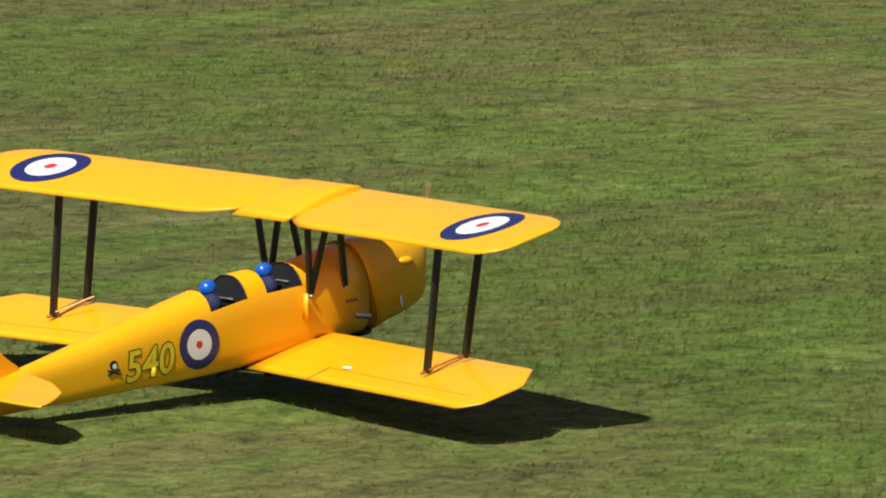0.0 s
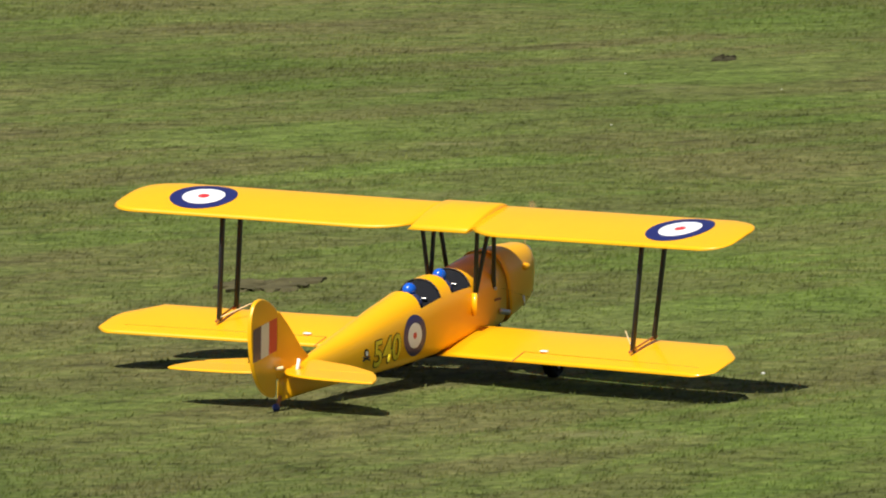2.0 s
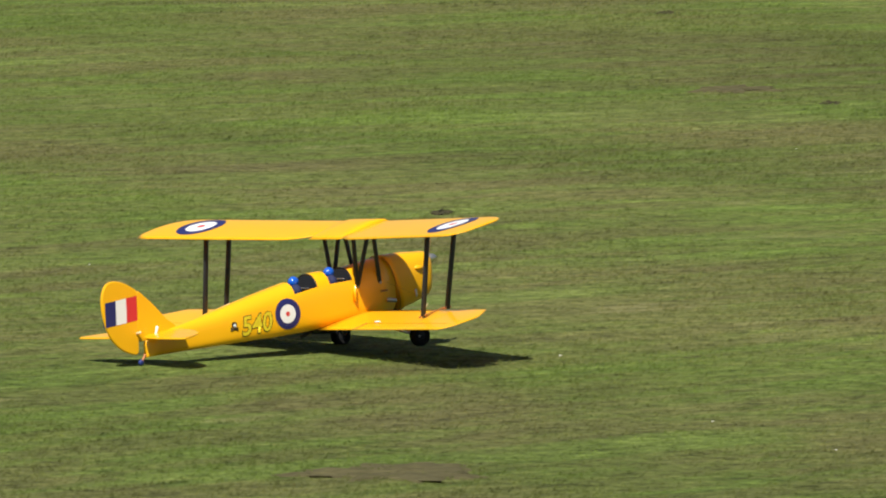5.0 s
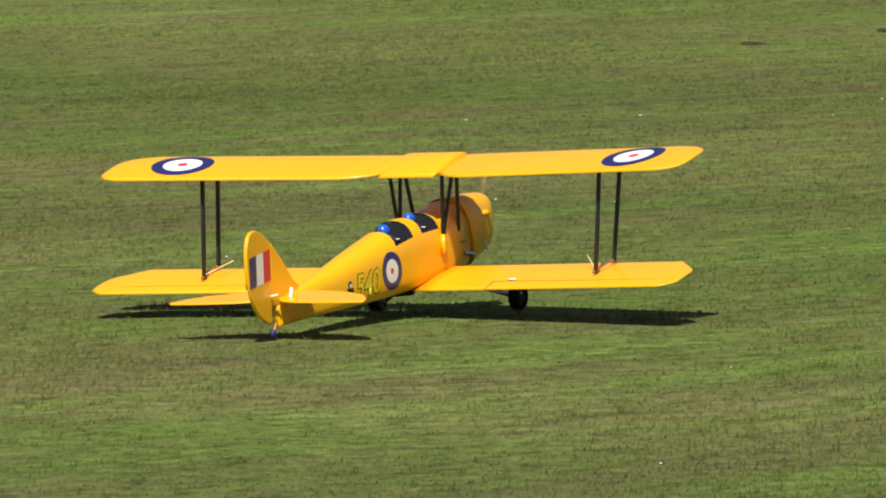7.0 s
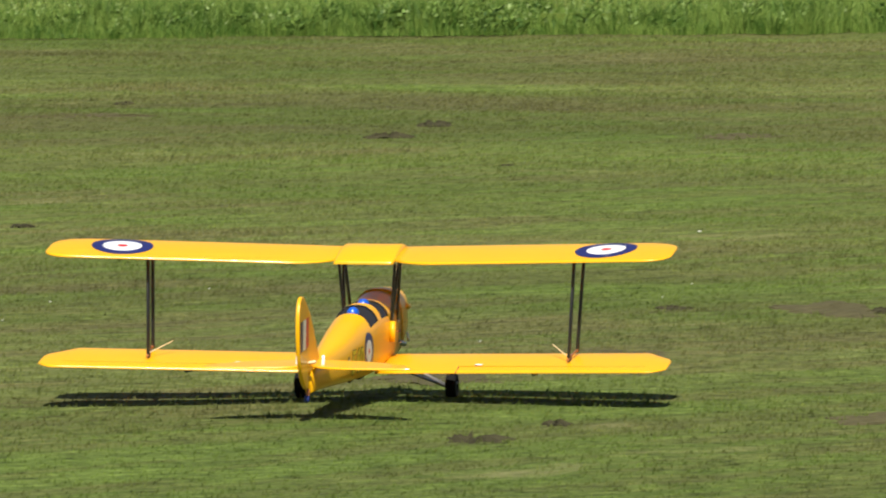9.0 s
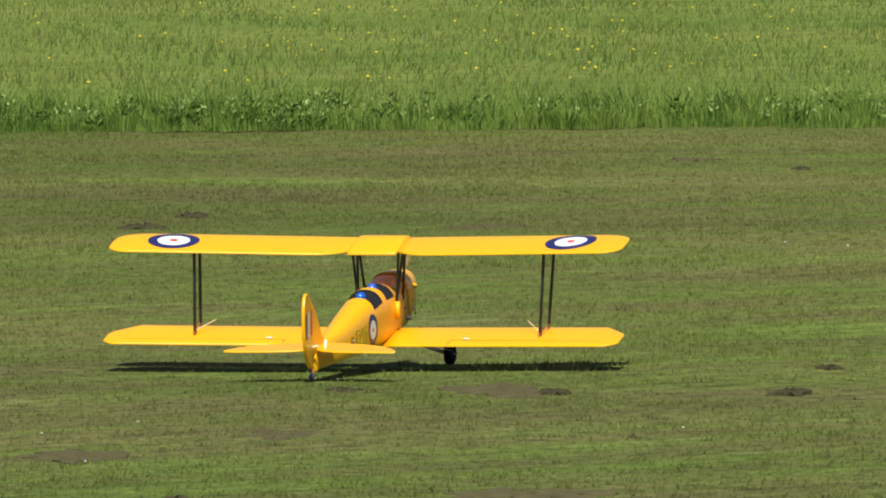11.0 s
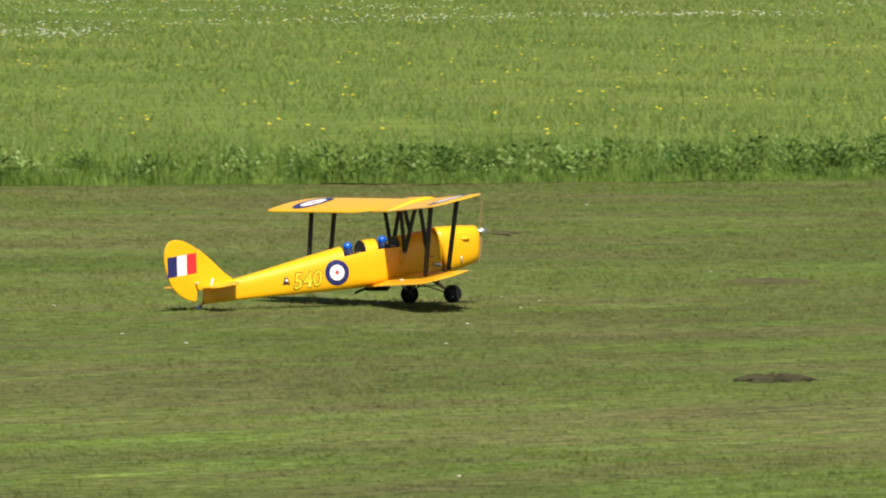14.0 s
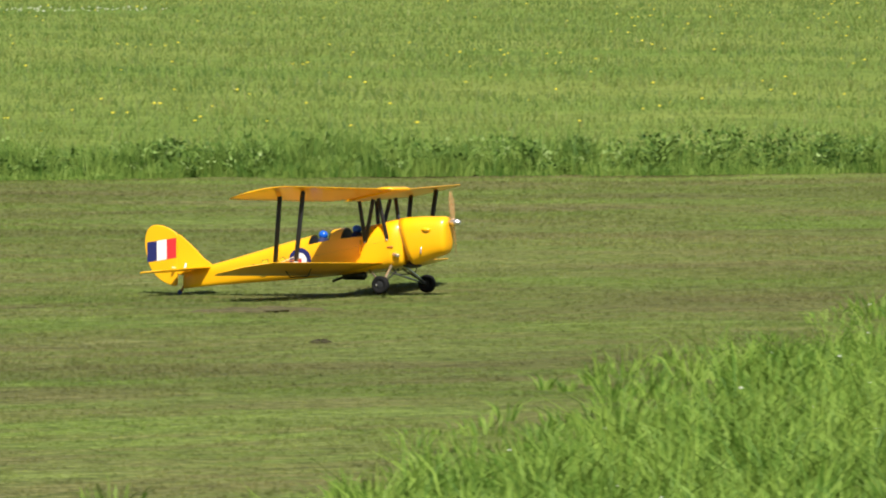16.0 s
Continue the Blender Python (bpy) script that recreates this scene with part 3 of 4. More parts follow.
# tail
def outline(points, thick, name, mat, parent, label="", upright=True, curve=True):
    """A flat surface with rounded edges from an outline in (x, z), or (x, y, z)."""
    pts = [Vector((p[0], 0, p[1])) if len(p) == 2 else Vector(p) for p in points]
    nrm = Vector((0, 1, 0)) if upright else Vector((ST, 0, CT))
    if curve:
        q = []
        n = len(pts)
        for i in range(n):
            a0, b0, c0, d0 = pts[i - 1], pts[i], pts[(i + 1) % n], pts[(i + 2) % n]
            for k in range(4):
                t = k / 4
                q.append(0.5 * (2 * b0 + (c0 - a0) * t + (2 * a0 - 5 * b0 + 4 * c0 - d0) * t * t + (3 * b0 - a0 - 3 * c0 + d0) * t ** 3))
        pts = q
    mid = sum(pts, Vector()) / len(pts)
    rings = []
    for f, h in ((0.97, -1), (0.992, -0.75), (1.0, 0.0), (0.992, 0.75), (0.97, 1)):
        rings.append([mid + (p - mid) * f + nrm * h * thick / 2 for p in pts])
    return part(name, loft(rings), mat, parent, label, False)


HINGE = -1.312
fin = outline([(-1.112, 0.163), (-1.16, 0.205), (-1.22, 0.262), (-1.268, 0.302), (HINGE + 0.002, 0.326), (HINGE + 0.002, 0.24), (HINGE + 0.002, 0.12), (-1.22, 0.135)], 0.014, "fin", YELLOW, plane, "yellow fin with a curved leading edge")
rudder = new("rudder")
rudder.parent = plane
rudder.location = (HINGE, 0, 0)
tagged(rudder, "rounded yellow rudder with a blue, white and red flash")
RUD = [(0.0, 0.327), (-0.03, 0.349), (-0.075, 0.369), (-0.125, 0.377), (-0.165, 0.364), (-0.188, 0.325), (-0.192, 0.275), (-0.184, 0.22), (-0.166, 0.165), (-0.135, 0.118), (-0.09, 0.083), (-0.04, 0.063), (-0.006, 0.062), (0.0, 0.1), (0.0, 0.2), (0.0, 0.27)]
rud = outline(RUD, 0.014, "rudder_panel", YELLOW, rudder)
for k, mat in enumerate((BLUE, WHITE, RED)):
    for s in (1, -1):
        bm = bmesh.new()
        xa, xb = -0.178 + 0.058 * k, -0.178 + 0.058 * (k + 1)
        z_of = lambda x: 0.285 + (x + 0.182) * 0.14
        off = s * 0.0078
        vs = [bm.verts.new((x, off, z_of(x) + dz + 0.0)) for x, dz in ((xa, -0.104), (xb, -0.104), (xb, 0.0), (xa, 0.0))]
        bm.faces.new(vs)
        part("flash_stripe", bm, mat, rud, "", False)
part("rudder_horn", tube((-0.01, -0.008, 0.15), (-0.012, -0.035, 0.155), 0.006), CREAM, rud)
for side in (1, -1):
    st = lambda x, y: (x, side * y, 0.157 + (x + 1.116) * math.tan(radians(6.5)))
    tp = outline([st(-1.112, 0.012), st(-1.126, 0.09), st(-1.152, 0.18), st(-1.195, 0.262), st(-1.228, 0.302), st(-1.235, 0.2), st(-1.235, 0.1), st(-1.235, 0.012)], 0.008, "tailplane", YELLOW, plane, "yellow tailplane half", False)
    outline([st(-1.237, 0.014), st(-1.237, 0.12), st(-1.237, 0.24), st(-1.236, 0.308), st(-1.262, 0.333), st(-1.300, 0.355), st(-1.334, 0.366), st(-1.347, 0.352), st(-1.347, 0.25), st(-1.340, 0.14), st(-1.320, 0.06), st(-1.29, 0.022)], 0.008, "elevator", YELLOW, plane, "yellow elevator half", False)
    part("control_horn", tube(st(-1.25, 0.045), Vector(st(-1.25, 0.045)) + Vector((0.01, 0, 0.035)), 0.006), WHITE, tp, "white control horn")
part("tail_skid_leg", tube((-1.275, 0, 0.06), (-1.298, 0, 0.022), 0.006), COPPER, plane, "copper coloured tail skid leg")
part("tail_wheel", spin([(-0.008, 0.001), (-0.008, 0.010), (0, 0.014), (0.008, 0.010), (0.008, 0.001)], (-1.300, 0, 0.026), "y", 16), BLUEBOOT, plane, "small blue tail wheel")

# markings on the right side
SIDE = -1


def side_y(x, z):
    for s0, s1 in zip(STATIONS[:-1], STATIONS[1:]):
        if s0[0] <= x <= s1[0]:
            f = (x - s0[0]) / (s1[0] - s0[0])
            top, bottom, w = (s0[k] + (s1[k] - s0[k]) * f for k in (1, 2, 3))
            m = bottom + (top - bottom) * 0.56
            n = 2.3 if z > m else 5.0
            q = min(0.999, abs(z - m) / ((top - m) if z > m else (m - bottom)))
            return w * (1 - q ** n) ** (1 / n)
    return 0.08


def side_disc(x0, z0, r0, r1, lift, mat, parent, name):
    bm = bmesh.new()
    n, m = 32, 4
    rows = [[bm.verts.new((x0 + r * math.cos(k * math.tau / n), SIDE * (side_y(x0 + r * math.cos(k * math.tau / n), z0 + r * math.sin(k * math.tau / n)) + lift), z0 + r * math.sin(k * math.tau / n))) for k in range(n)] for r in [r0 + (r1 - r0) * j / m for j in range(m + 1)]]
    for j in range(m):
        for k in range(n):
            bm.faces.new((rows[j][k], rows[j][(k + 1) % n], rows[j + 1][(k + 1) % n], rows[j + 1][k]))
    if r0 < 1e-3:
        bmesh.ops.remove_doubles(bm, verts=bm.verts, dist=1e-4)
    return part(name, bm, mat, parent)


tagged(side_disc(-0.560, 0.192, 0.040, 0.066, 0.0012, BLUE, hull, "roundel"), "blue, white and red roundel")
side_disc(-0.560, 0.192, 0.010, 0.0405, 0.0013, WHITE, hull, "roundel_white")
side_disc(-0.560, 0.192, 0.0, 0.0105, 0.0014, RED, hull, "roundel_centre")


def lettering(text, x0, z0, height, offset, lift, mat, name, label=""):
    cu = bpy.data.curves.new(name, "FONT")
    cu.body, cu.size, cu.offset, cu.align_x = text, height / 0.7, offset, "CENTER"
    cu.resolution_u = 3
    tmp = new(name, cu)
    me = bpy.data.meshes.new_from_object(tmp.evaluated_get(bpy.context.evaluated_depsgraph_get()))
    bpy.data.objects.remove(tmp)
    bm = bmesh.new()
    bm.from_mesh(me)
    for v in bm.verts:
        tx, tz = v.co.x * 0.92, v.co.y
        x = x0 + tx + tz * 0.06
        z = z0 + tz - height / 2 + tx * 0.12
        v.co = (x, SIDE * (side_y(x, z) + lift), z)
    return part(name, bm, mat, hull, label, False)


lettering("540", -0.722, 0.160, 0.080, 0.0050, 0.0012, BLACK, "number_outline", "black outline of the number 540")
lettering("540", -0.722, 0.160, 0.080, 0.0020, 0.0022, LIME, "number", "yellow number 540")
side_disc(-0.838, 0.160, 0.0, 0.013, 0.0012, BLACK, hull, "badge")
side_disc(-0.836, 0.158, 0.0, 0.007, 0.0022, WHITE, hull, "badge_face")
for s in (1, -1):
    p0, p1 = (-0.857, 0.142 - s * 0.006), (-0.819, 0.142 + s * 0.006)
    bm = tube((p0[0], SIDE * (side_y(*p0) + 0.0012), p0[1]), (p1[0], SIDE * (side_y(*p1) + 0.0012), p1[1]), 0.0028, n=6)
    part("badge_bar", bm, BLACK, hull)

# ---- ground ----
VERGE_A, VERGE_B = 73.74, -0.366        # the verge: y = A + B x
rng = np.random.default_rng(7)


def big_mesh(name, verts, faces, mat):
    """A mesh from arrays; faces all of one size."""
    me = bpy.data.meshes.new(name)
    n, k = faces.shape
    me.vertices.add(len(verts))
    me.vertices.foreach_set("co", np.ascontiguousarray(verts, dtype=np.float32).ravel())
    me.loops.add(n * k)
    me.loops.foreach_set("vertex_index", np.ascontiguousarray(faces, dtype=np.int32).ravel())
    me.polygons.add(n)
    me.polygons.foreach_set("loop_start", np.arange(0, n * k, k, dtype=np.int32))
    me.update(calc_edges=True)
    me.materials.append(mat)
    return new(name, me)


def axis_steps(lo, hi, step, far):
    inner = list(np.arange(lo, hi + 1e-6, step))
    out = [step]
    while sum(out) < far:
        out.append(out[-1] * 1.6)
    left = lo - np.cumsum(out)[::-1]
    right = hi + np.cumsum(out)
    return np.array([*left, *inner, *right])


def relief(x, y):
    """Height of the gently uneven airfield."""
    return 0.010 * np.sin(x * 1.9 + 2 * np.sin(y * 0.7)) * np.sin(y * 1.3 + 1.5 * np.sin(x * 0.6)) - 0.006


gx, gy = axis_steps(-10, 60, 0.35, 1800), axis_steps(-12, 76, 0.35, 1800)
X, Y = np.meshgrid(gx, gy)
inside = (X > -9) & (X < 59) & (Y > -11) & (Y < 75)
Z = np.where(inside, relief(X, Y), -0.006)
idx = np.arange(X.size).reshape(X.shape)
quads = np.stack([idx[:-1, :-1], idx[:-1, 1:], idx[1:, 1:], idx[1:, :-1]], -1).reshape(-1, 4)
ground = big_mesh("ground", np.stack([X, Y, Z], -1).reshape(-1, 3), quads, TURF)
for f in ground.data.polygons:
    f.use_smooth = True
tagged(ground, "mown olive-green airfield turf with brown worn streaks", "grass field", kind="structure")


def blades(name, base, height, width, lean, mat, segments=2, spread=1.0, lean_to=None):
    """Grass blades as slim bent leaves on the given feet, leaning with the wind by and large."""
    n = len(base)
    ang = radians(75) + rng.uniform(-spread, spread, n)
    if lean_to is not None:
        ang = lean_to
    tilt = rng.uniform(0, 1, n) * lean
    dirx, diry = np.cos(ang), np.sin(ang)
    face = rng.uniform(-0.9, 0.9, n)
    wx, wy = np.cos(face) * width / 2, np.sin(face) * width / 2
    b = base
    if segments == 1:
        v = np.empty((n, 3, 3))
        v[:, 0] = np.stack([b[:, 0] - wx, b[:, 1] - wy, b[:, 2]], -1)
        v[:, 1] = np.stack([b[:, 0] + wx, b[:, 1] + wy, b[:, 2]], -1)
        v[:, 2] = np.stack([b[:, 0] + dirx * tilt * height, b[:, 1] + diry * tilt * height, b[:, 2] + height], -1)
        f = np.arange(n * 3).reshape(n, 3)
        return big_mesh(name, v.reshape(-1, 3), f, mat)
    v = np.empty((n, 5, 3))
    v[:, 0] = np.stack([b[:, 0] - wx, b[:, 1] - wy, b[:, 2]], -1)
    v[:, 1] = np.stack([b[:, 0] + wx, b[:, 1] + wy, b[:, 2]], -1)
    mx, my, mz = b[:, 0] + dirx * tilt * height * 0.3, b[:, 1] + diry * tilt * height * 0.3, b[:, 2] + height * 0.6
    v[:, 2] = np.stack([mx + wx * 0.8, my + wy * 0.8, mz], -1)
    v[:, 3] = np.stack([mx - wx * 0.8, my - wy * 0.8, mz], -1)
    v[:, 4] = np.stack([b[:, 0] + dirx * tilt * height, b[:, 1] + diry * tilt * height, b[:, 2] + height], -1)
    o = np.arange(n)[:, None] * 5
    f = np.concatenate([o + np.array([0, 1, 2]), o + np.array([0, 2, 3]), o + np.array([3, 2, 4])])
    return big_mesh(name, v.reshape(-1, 3), f, mat)


def smooth_field(x, y, scale, seed):
    """Cheap lumpy noise from a few waves, -1 to 1."""
    r = np.random.default_rng(seed)
    s = np.zeros_like(x)
    for _ in range(7):
        k, ph = r.uniform(0, math.tau), r.uniform(0, math.tau)
        w = scale * r.uniform(0.6, 2.2)
        s += np.sin((x * math.cos(k) + y * math.sin(k)) * w + ph)
    return s / 4.0


# short mown grass over the airfield
def airfield(n, y0, y1):
    """Points on the mown strip between two depths."""
    y = rng.uniform(y0, y1, n)
    lo = np.maximum(-4.0, (y - 33) * 0.55 - 2.5)
    hi = np.where(y < 17, 11 + 0.6 * (y + 3), 38 + 0.33 * (y - 18))
    x = lo + (hi - lo) * rng.uniform(0, 1, n)
    keep = y < VERGE_A + VERGE_B * x - 0.1
    return x[keep], y[keep]


feet = []
for n, y0, y1, big in ((420000, -8, 17, 1.0), (500000, 17, 40, 1.1), (330000, 40, 67, 1.35)):
    x, y = airfield(n, y0, y1)
    lush = smooth_field(x, y, 1.1, 3) + 0.6 * smooth_field(x, y, 7.0, 33)
    rise = (0.011 + 0.0045 * lush + 0.003 * rng.normal(0, 1, len(x))).clip(0.004, 0.026) * big
    feet.append((x, y, rise, rng.uniform(0.005, 0.012, len(x)) * big))
x, y, h, w = (np.concatenate(c) for c in zip(*feet))
ob = blades("mown_grass", np.stack([x, y, relief(x, y) - 0.004], -1), h + 0.004, w, 1.3, SHORT, 1, 1.1)
tagged(ob, "short mown grass, olive and straw coloured", "grass", kind="stuff")


def verge_strip(n, x0, x1, d0, d1):
    """Points beyond the verge, d metres from it."""
    x = rng.uniform(x0, x1, n)
    d = d0 + (d1 - d0) * rng.uniform(0, 1, n)
    return x, VERGE_A + VERGE_B * x + d


def tufted(cx, cy, count, radius):
    """Feet of blades round the tufts' centres, with the direction in which each leans."""
    n = len(cx)
    a0 = rng.uniform(0, math.tau, n * count)
    q = rng.uniform(0, 1, n * count)
    r = np.repeat(radius, count) * np.sqrt(q)
    return np.repeat(cx, count) + r * np.cos(a0), np.repeat(cy, count) + r * np.sin(a0), a0, q


cx, cy = verge_strip(6800, 8, 64, -0.12, 1.7)
cy = cy + 0.26 * smooth_field(cx, cx * 0.1, 1.7, 8) + 0.15 * smooth_field(cx, cy, 5.0, 18)
tall = 0.24 + 0.09 * smooth_field(cx, cy, 1.4, 5) + 0.07 * rng.normal(0, 1, len(cx))
tall = tall.clip(0.08, 0.46) * np.clip(0.45 + (cy - VERGE_A - VERGE_B * cx) / 0.9, 0.3, 1)
x, y, lean_to, out = tufted(cx, cy, 34, rng.uniform(0.05, 0.20, len(cx)))
h = np.repeat(tall, 34) * rng.uniform(0.55, 1.1, len(x)) * (1 - 0.35 * out)
ob = blades("verge_grass", np.stack([x, y, np.zeros_like(x)], -1), h, rng.uniform(0.005, 0.011, len(x)), 0.65, VERGE, 2, 1.9, lean_to)
tagged(ob, "dark green rank grass along the edge of the mown field", "long grass", kind="stuff")
away = 60 + 205 * rng.uniform(0, 1, 330000) ** 1.25
side = rng.uniform(0, 1, len(away))
x, y = (8 + 0.10 * away) * (1 - side) + (21 + 0.43 * away) * side, away - 17
keep = y > VERGE_A + VERGE_B * x + 1.0
x, y, away = x[keep], y[keep], away[keep]
h = 0.085 + 0.03 * smooth_field(x * 2.0, y * 0.25, 0.7, 6) + 0.03 * rng.uniform(-1, 1, len(x))
ob = blades("meadow_grass", np.stack([x, y, np.full_like(x, 0.10)], -1), h.clip(0.04, 0.2), rng.uniform(0.008, 0.020, len(x)) * (0.5 + away / 110), 1.2, MEADOW, 1)
tagged(ob, "uncut light green meadow grass", "long grass", kind="stuff")

pick = rng.choice(len(x), 11000, replace=False)
pick = pick[(smooth_field(x[pick] * 1.5, y[pick] * 0.3, 0.8, 31) + rng.uniform(-1, 1, len(pick))) > -0.2]
ob = blades("meadow_stalks", np.stack([x[pick], y[pick], np.full(len(pick), 0.10)], -1), rng.uniform(0.08, 0.15, len(pick)), rng.uniform(0.004, 0.009, len(pick)) * (0.5 + away[pick] / 110), 0.35, STALK, 2)
tagged(ob, "pale flowering stalks standing in the meadow", "long grass", kind="stuff")

# the dense sward of the meadow, from which the single blades stand out
bm = bmesh.new()
q = [(-200, VERGE_A + VERGE_B * -200 + 0.9), (400, VERGE_A + VERGE_B * 400 + 0.9), (400, 262), (-200, 262)]
low = [bm.verts.new((a0, b0, 0.004)) for a0, b0 in q]
top = [bm.verts.new((a0, b0, 0.13)) for a0, b0 in q]
bm.faces.new(top)
for i in range(4):
    bm.faces.new((low[i], low[(i + 1) % 4], top[(i + 1) % 4], top[i]))
tagged(part("meadow_floor", bm, FIELD, None, "", False), "green floor of the uncut meadow", "meadow", kind="structure")
bm = bmesh.new()
q = [(-400, 262), (900, 262), (1500, 1700), (-1500, 1700)]
bm.faces.new([bm.verts.new((a0, b0, 0.012)) for a0, b0 in q])
tagged(part("ripe_field", bm, RIPE, None, "", False), "straw-coloured field beyond the meadow", "field", kind="structure")

# long grass on the near side, at the end of the run
n = 26000
cx, cy = rng.uniform(24, 44, n), rng.uniform(4, 34, n)
edge = 26.55 + (cy - 12.5) * 0.576
reach = cx - edge + 0.5 * smooth_field(cx, cy, 1.1, 12) + 0.3 * rng.normal(0, 1, n)
keep = (reach > 0) & (cx < edge + 6) & (rng.uniform(0.0, 1.3, n) < 0.25 + reach)
cx, cy, reach = cx[keep], cy[keep], reach[keep]
tall = (0.17 + 0.06 * smooth_field(cx, cy, 1.6, 14) + 0.055 * rng.normal(0, 1, len(cx))).clip(0.05, 0.38) * (0.35 + 0.65 * np.clip(reach / 1.0, 0, 1))
x, y, lean_to, out = tufted(cx, cy, 20, rng.uniform(0.03, 0.16, len(cx)))
h = np.repeat(tall, 20) * rng.uniform(0.5, 1.15, len(x)) * (1 - 0.3 * out)
ob = blades("near_long_grass", np.stack([x, y, np.zeros_like(x)], -1), h.clip(0.03, 0.45), rng.uniform(0.005, 0.010, len(x)), 1.4, NEARGRASS, 2, 1.3, lean_to)
tagged(ob, "tall uncut grass beside the mown strip", "long grass", kind="stuff")

pick = rng.choice(len(x), 260, replace=False)
seed_at = (x[pick], y[pick], h[pick] * 0.95)

# dark leafy weeds among the rank grass
cx, cy = verge_strip(1500, 10, 62, 0.0, 1.5)
bushy = smooth_field(cx, cx * 0.2, 1.3, 41)
keep = bushy + rng.uniform(-1, 1, len(cx)) > 0.1
cx, cy, bushy = cx[keep], cy[keep], bushy[keep]
tall = (0.17 + 0.08 * bushy + rng.uniform(-0.08, 0.08, len(cx))).clip(0.06, 0.40)
k = 60
a0 = rng.uniform(0, math.tau, len(cx) * k)
r = np.repeat(rng.uniform(0.05, 0.16, len(cx)), k) * np.sqrt(rng.uniform(0, 1, len(a0)))
z = np.repeat(tall, k) * rng.uniform(0.15, 1.0, len(a0))
x, y = np.repeat(cx, k) + r * np.cos(a0), np.repeat(cy, k) + r * np.sin(a0)
ob = blades("leafy_weeds", np.stack([x, y, z], -1), rng.uniform(0.015, 0.035, len(x)), rng.uniform(0.012, 0.026, len(x)), 1.8, WEED, 2, 1.3, a0)
tagged(ob, "dark green leafy weeds in the rank grass", "weeds", kind="stuff")
# extra pale leaves: sun glints on the verge, put into their colour
cx, cy = verge_strip(900, 10, 62, -0.05, 1.3)
k = 9
a0 = rng.uniform(0, math.tau, len(cx) * k)
r = np.repeat(rng.uniform(0.03, 0.14, len(cx)), k) * np.sqrt(rng.uniform(0, 1, len(a0)))
z = np.repeat(rng.uniform(0.10, 0.27, len(cx)), k) * rng.uniform(0.5, 1.0, len(a0))
x, y = np.repeat(cx, k) + r * np.cos(a0), np.repeat(cy, k) + r * np.sin(a0)
ob = blades("glint_leaves", np.stack([x, y, z], -1), rng.uniform(0.012, 0.03, len(x)), rng.uniform(0.010, 0.022, len(x)), 1.5, LEAF, 2, 1.3, a0)
tagged(ob, "small leaves coloured pale as sun glints on the rank grass", "weeds", kind="stuff")


# flowers
def dots(name, x, y, z, r, mat, label):
    n = len(x)
    a0 = np.array([[0, 0, 1], [1, 0, 0], [0, 1, 0], [-1, 0, 0], [0, -1, 0], [0, 0, -1]], float)
    v = np.stack([x, y, z], -1)[:, None, :] + a0[None] * np.stack([r, r, r * 0.6], -1)[:, None, :]
    f0 = np.array([[0, 1, 2], [0, 2, 3], [0, 3, 4], [0, 4, 1], [5, 2, 1], [5, 3, 2], [5, 4, 3], [5, 1, 4]])
    f = (np.arange(n)[:, None, None] * 6 + f0[None]).reshape(-1, 3)
    return tagged(big_mesh(name, v.reshape(-1, 3), f, mat), label, "wild flowers", kind="stuff")


x = rng.uniform(10, 90, 4600)
y = VERGE_A + VERGE_B * x + 6 + 107 * rng.uniform(0, 1, len(x)) ** 1.3
keep = smooth_field(x, y, 0.25, 21) + rng.uniform(-1, 1, len(x)) > 0.1
x, y = x[keep], y[keep]
dots("yellow_flowers", x, y, rng.uniform(0.19, 0.25, len(x)), rng.uniform(0.006, 0.020, len(x)), PETAL_Y, "scattered yellow buttercups in the meadow")
xs, ys = [], []
for cx, cy, ln, dp, k in ((69, 201, 22, 5, 934), (45.8, 120.3, 5, 2, 214), (42.6, 115.4, 5, 2, 128), (51, 129, 9, 3, 230), (54, 153, 16, 4, 316), (57.9, 130, 6, 2, 230), (66.4, 136, 5, 2, 172), (72, 159, 8, 3, 230), (46.8, 123, 5, 2, 230), (43.4, 117, 5, 2, 128), (35.3, 128, 8, 4, 172), (53.7, 141, 10, 4, 230)):
    xs.append(cx + ln * rng.uniform(-0.5, 0.5, k))
    ys.append(cy + dp * rng.uniform(-0.5, 0.5, k) + (xs[-1] - cx) * VERGE_B)
x, y = np.concatenate(xs), np.concatenate(ys)
dots("white_flowers", x, y, rng.uniform(0.18, 0.24, len(x)), rng.uniform(0.006, 0.017, len(x)), PETAL_W, "drifts of small white meadow flowers")

dots("seed_heads", *seed_at, rng.uniform(0.004, 0.009, len(pick)), PETAL_W, "small pale seed heads in the tall grass")

x = rng.uniform(2, 40, 90)
y = 2 + 1.15 * x + rng.uniform(-14, 16, len(x))
keep = y < VERGE_A + VERGE_B * x - 1
dots("daisies", x[keep], y[keep], np.full(keep.sum(), 0.012), rng.uniform(0.004, 0.009, keep.sum()), PETAL_W, "tiny white daisies scattered on the turf")

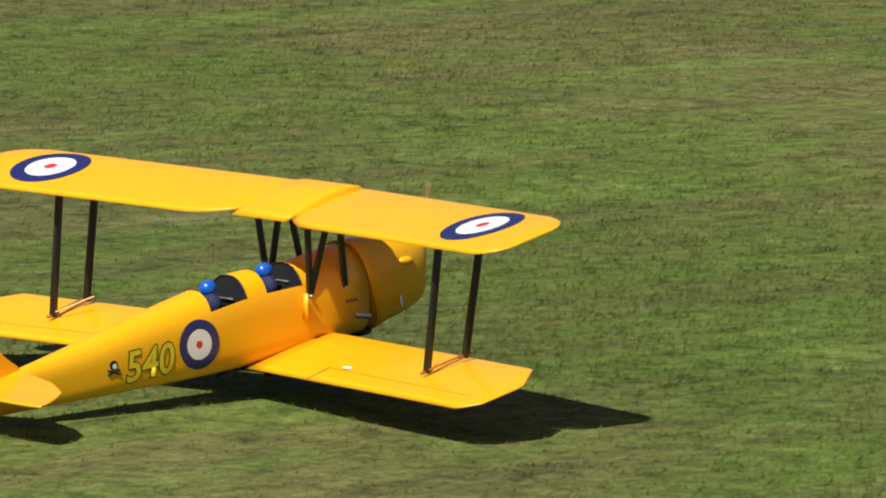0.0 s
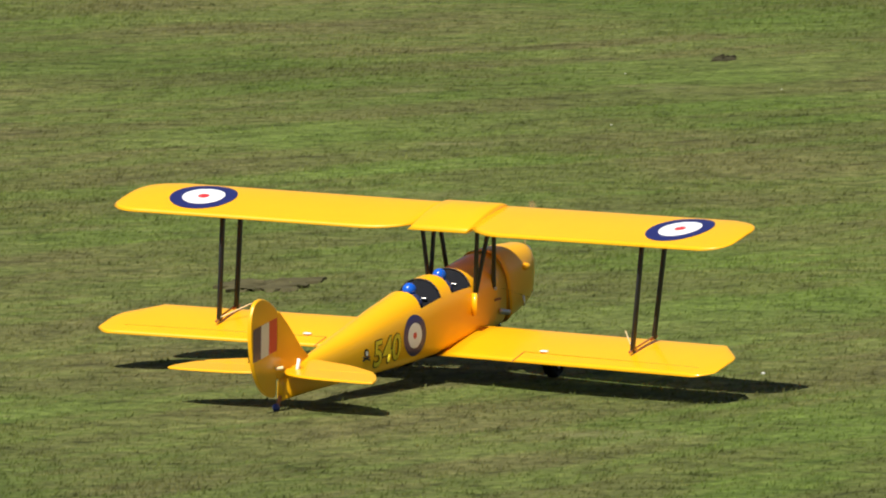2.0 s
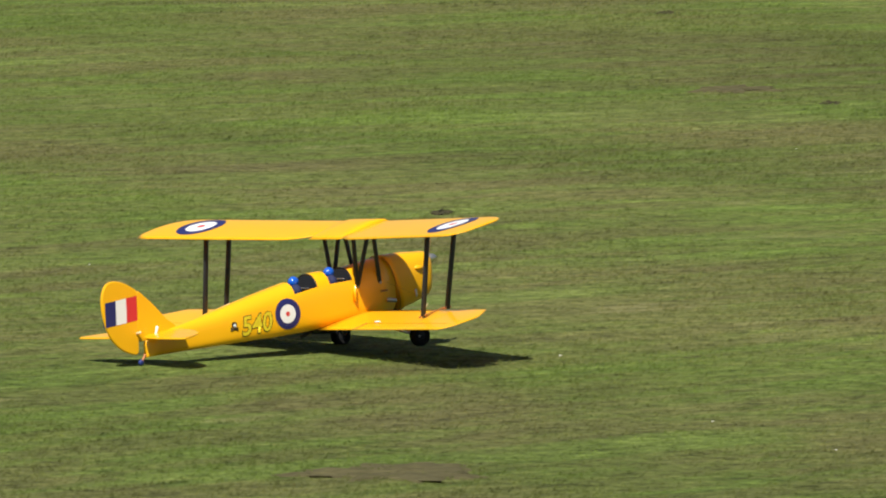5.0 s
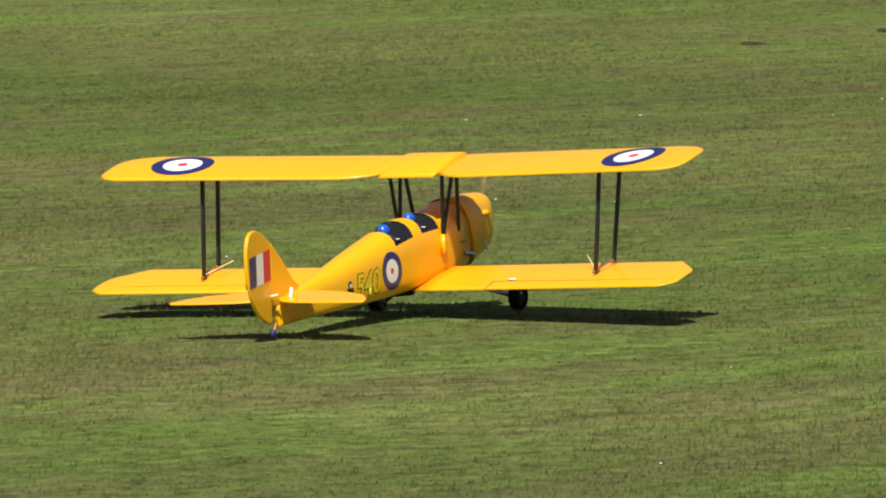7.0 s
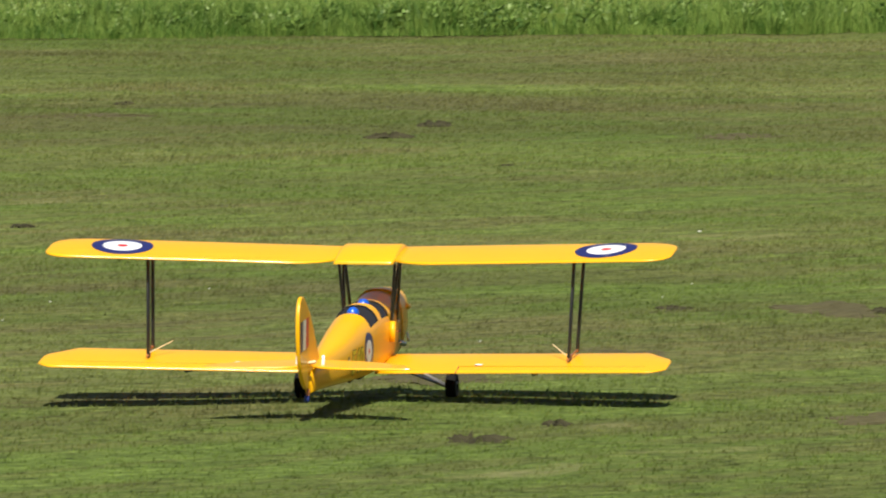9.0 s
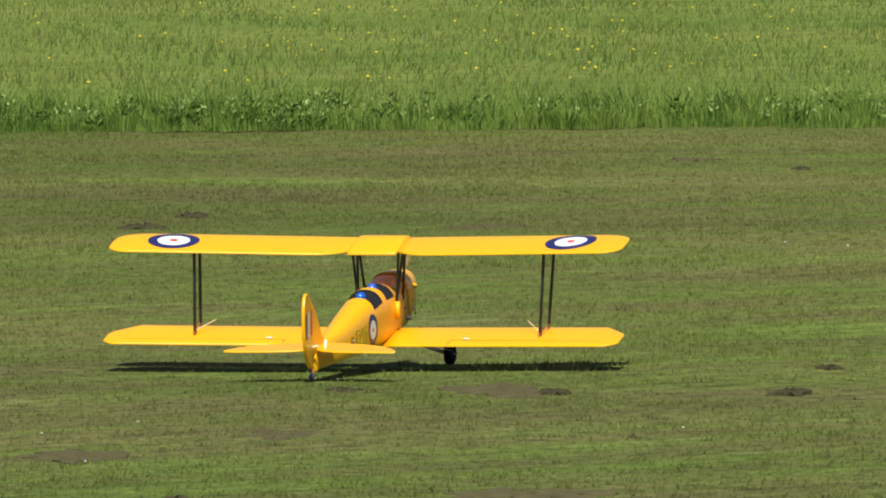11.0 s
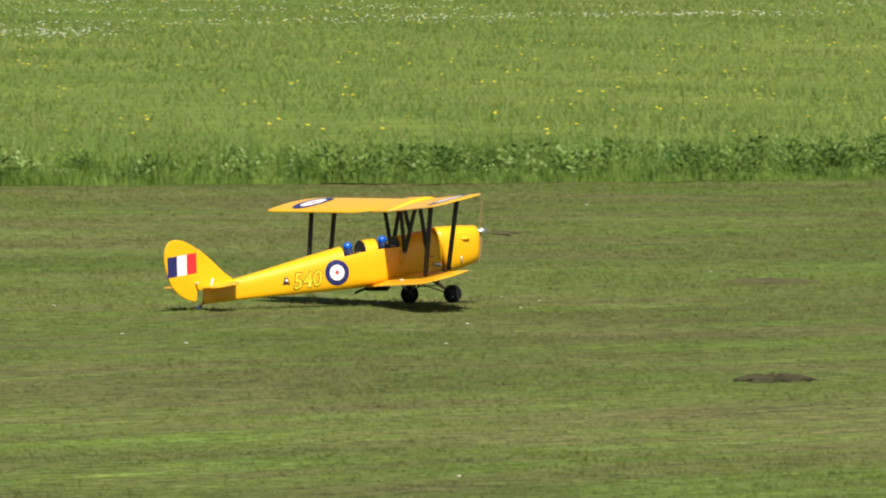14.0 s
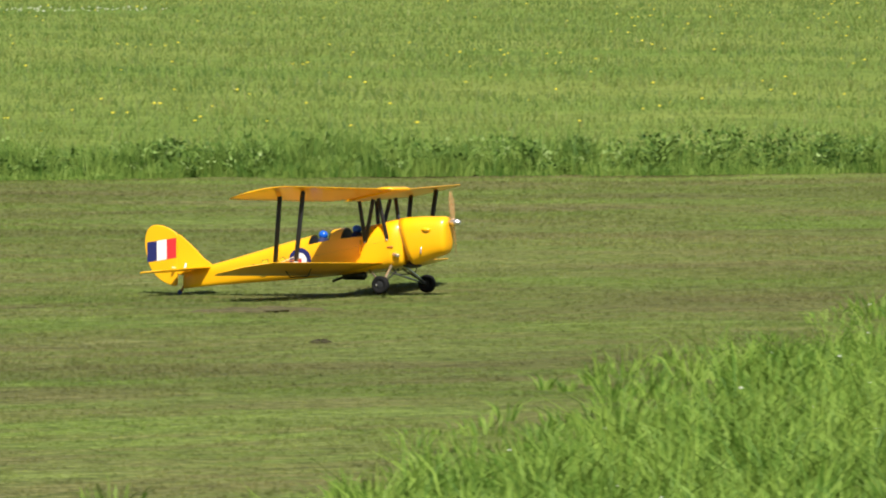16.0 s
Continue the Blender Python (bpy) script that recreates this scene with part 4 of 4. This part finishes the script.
# ---- clods of soil and worn patches on the turf ----
CLODS = [(3.1, 19.1), (2.7, 16.5), (4.0, 20.1), (2.9, 25.2), (5.6, 22.5), (9.0, 21.1), (10.1, 30.0), (8.1, 39.4), (16.7, 37.3), (15.9, 36.2), (16.5, 45.6), (17.1, 46.3), (19.1, 52.8), (20.4, 48.7), (16.8, 22.2), (19.9, 47.1), (18.4, 29.1), (16.4, 21.4), (19.9, 42.9), (19.2, 28.7), (20.1, 28.3), (20.6, 30.1), (21.4, 29.9), (23.8, 31.4), (26.1, 39.7), (23.8, 29.0), (28.0, 30.7), (28.9, 27.1), (34.7, 31.4), (25.2, 55.0)]
WORN = [(10.6, 7.5), (7.8, 4.7), (21.7, 46.3), (18.6, 51.0), (19.0, 28.9), (18.0, 22.1), (16.8, 24.9), (17.7, 26.1), (24.9, 57.2), (28.3, 55.6), (26.5, 40.3), (31.6, 41.7), (32.6, 50.3), (29.9, 25.5), (35.7, 35.2), (9.4, 31.4), (9.6, 41.7), (3.8, 6.0)]


def heap(bm, r, cx, cy, wide, deep, high, n):
    """A low ragged heap of crumbs, its rim under the turf."""
    lobes = [(r.randint(2, 9), r.uniform(0, math.tau)) for _ in range(4)]
    rings = []
    for f, z in ((1.0, -0.02), (0.82, 0.25 * high), (0.62, 0.75 * high), (0.36, 0.9 * high), (0.14, high)):
        ring = []
        for k in range(n):
            a0 = k * math.tau / n
            lump = sum(math.sin(m * a0 + ph) for m, ph in lobes) / 4
            out = f * (1 + 0.55 * lump * f) * r.uniform(0.75, 1.2)
            ring.append((cx + out * wide * math.cos(a0), cy + out * deep * math.sin(a0), z * max(0.05, 0.8 + 1.3 * lump) * r.uniform(0.3, 1.5) if z > 0 else z))
        rings.append(ring)
    vs = [[bm.verts.new(q) for q in ring] for ring in rings]
    for i in range(len(vs) - 1):
        for k in range(n):
            bm.faces.new((vs[i][k], vs[i][(k + 1) % n], vs[i + 1][(k + 1) % n], vs[i + 1][k]))
    bm.faces.new(vs[-1])
    return bm


BIG = {(28.0, 30.7): 2.4, (18.4, 29.1): 1.5, (16.4, 21.4): 1.5, (20.4, 48.7): 2.0, (19.9, 47.1): 1.8, (8.1, 39.4): 1.6}
for k, (cx, cy) in enumerate(CLODS):
    r = random.Random(k)
    f = BIG.get((cx, cy), 1.0)
    bm = heap(bmesh.new(), r, cx, cy, f * r.uniform(0.045, 0.085), f * r.uniform(0.05, 0.13), (0.2 + 0.8 * f) * r.uniform(0.006, 0.010), 37)
    tagged(part("soil_clod", bm, SOIL, None, "", False), "small heap of dark dug-up soil on the turf", "clod", "clods on the airfield")
WIDE = {(10.6, 7.5): 2.6, (21.7, 46.3): 2.4, (18.6, 51.0): 1.6, (35.7, 35.2): 1.8}
for k, (cx, cy) in enumerate(WORN):
    r = random.Random(100 + k)
    f = WIDE.get((cx, cy), 1.0)
    bm = heap(bmesh.new(), r, cx, cy, f * r.uniform(0.14, 0.26), r.uniform(0.25, 0.5), r.uniform(0.004, 0.007), 41)
    tagged(part("worn_patch", bm, WORNSOIL, None, "", False), "low uneven patch of scuffed brown turf", "bare patch", "worn patches on the airfield")


def motions():
    """The biplane's run, its wheels and its airscrew."""
    walk(plane, [(r[0], pose(r[1], r[2], r[3] - SINK, r[6], -r[5], r[4])) for r in PLANE_ROWS])
    at = rudder.location.copy()
    walk(rudder, [(t, pose(at.x, at.y, at.z, 0, 0, turn)) for t, turn in ((0, 6), (1.0, 2), (2.0, 5), (3.5, 8), (5.0, 2), (7.3, 4), (8.5, 2), (9.2, 1), (11.3, 6), (13.5, 10), (15.0, 6), (15.5, 5), (16.0, -2))])
    ticks = [k / FPS for k in range(0, 16 * FPS + 1)]
    for w in wheels:
        at = w.location.copy()
        walk(w, [(t, pose(at.x, at.y, at.z, 0, math.degrees(t * 32.0), 0)) for t in ticks])
    at = airscrew.location.copy()
    walk(airscrew, [(t, pose(at.x, at.y, at.z, 12 + 2520 * t, 0, 0)) for t in ticks])


motions()
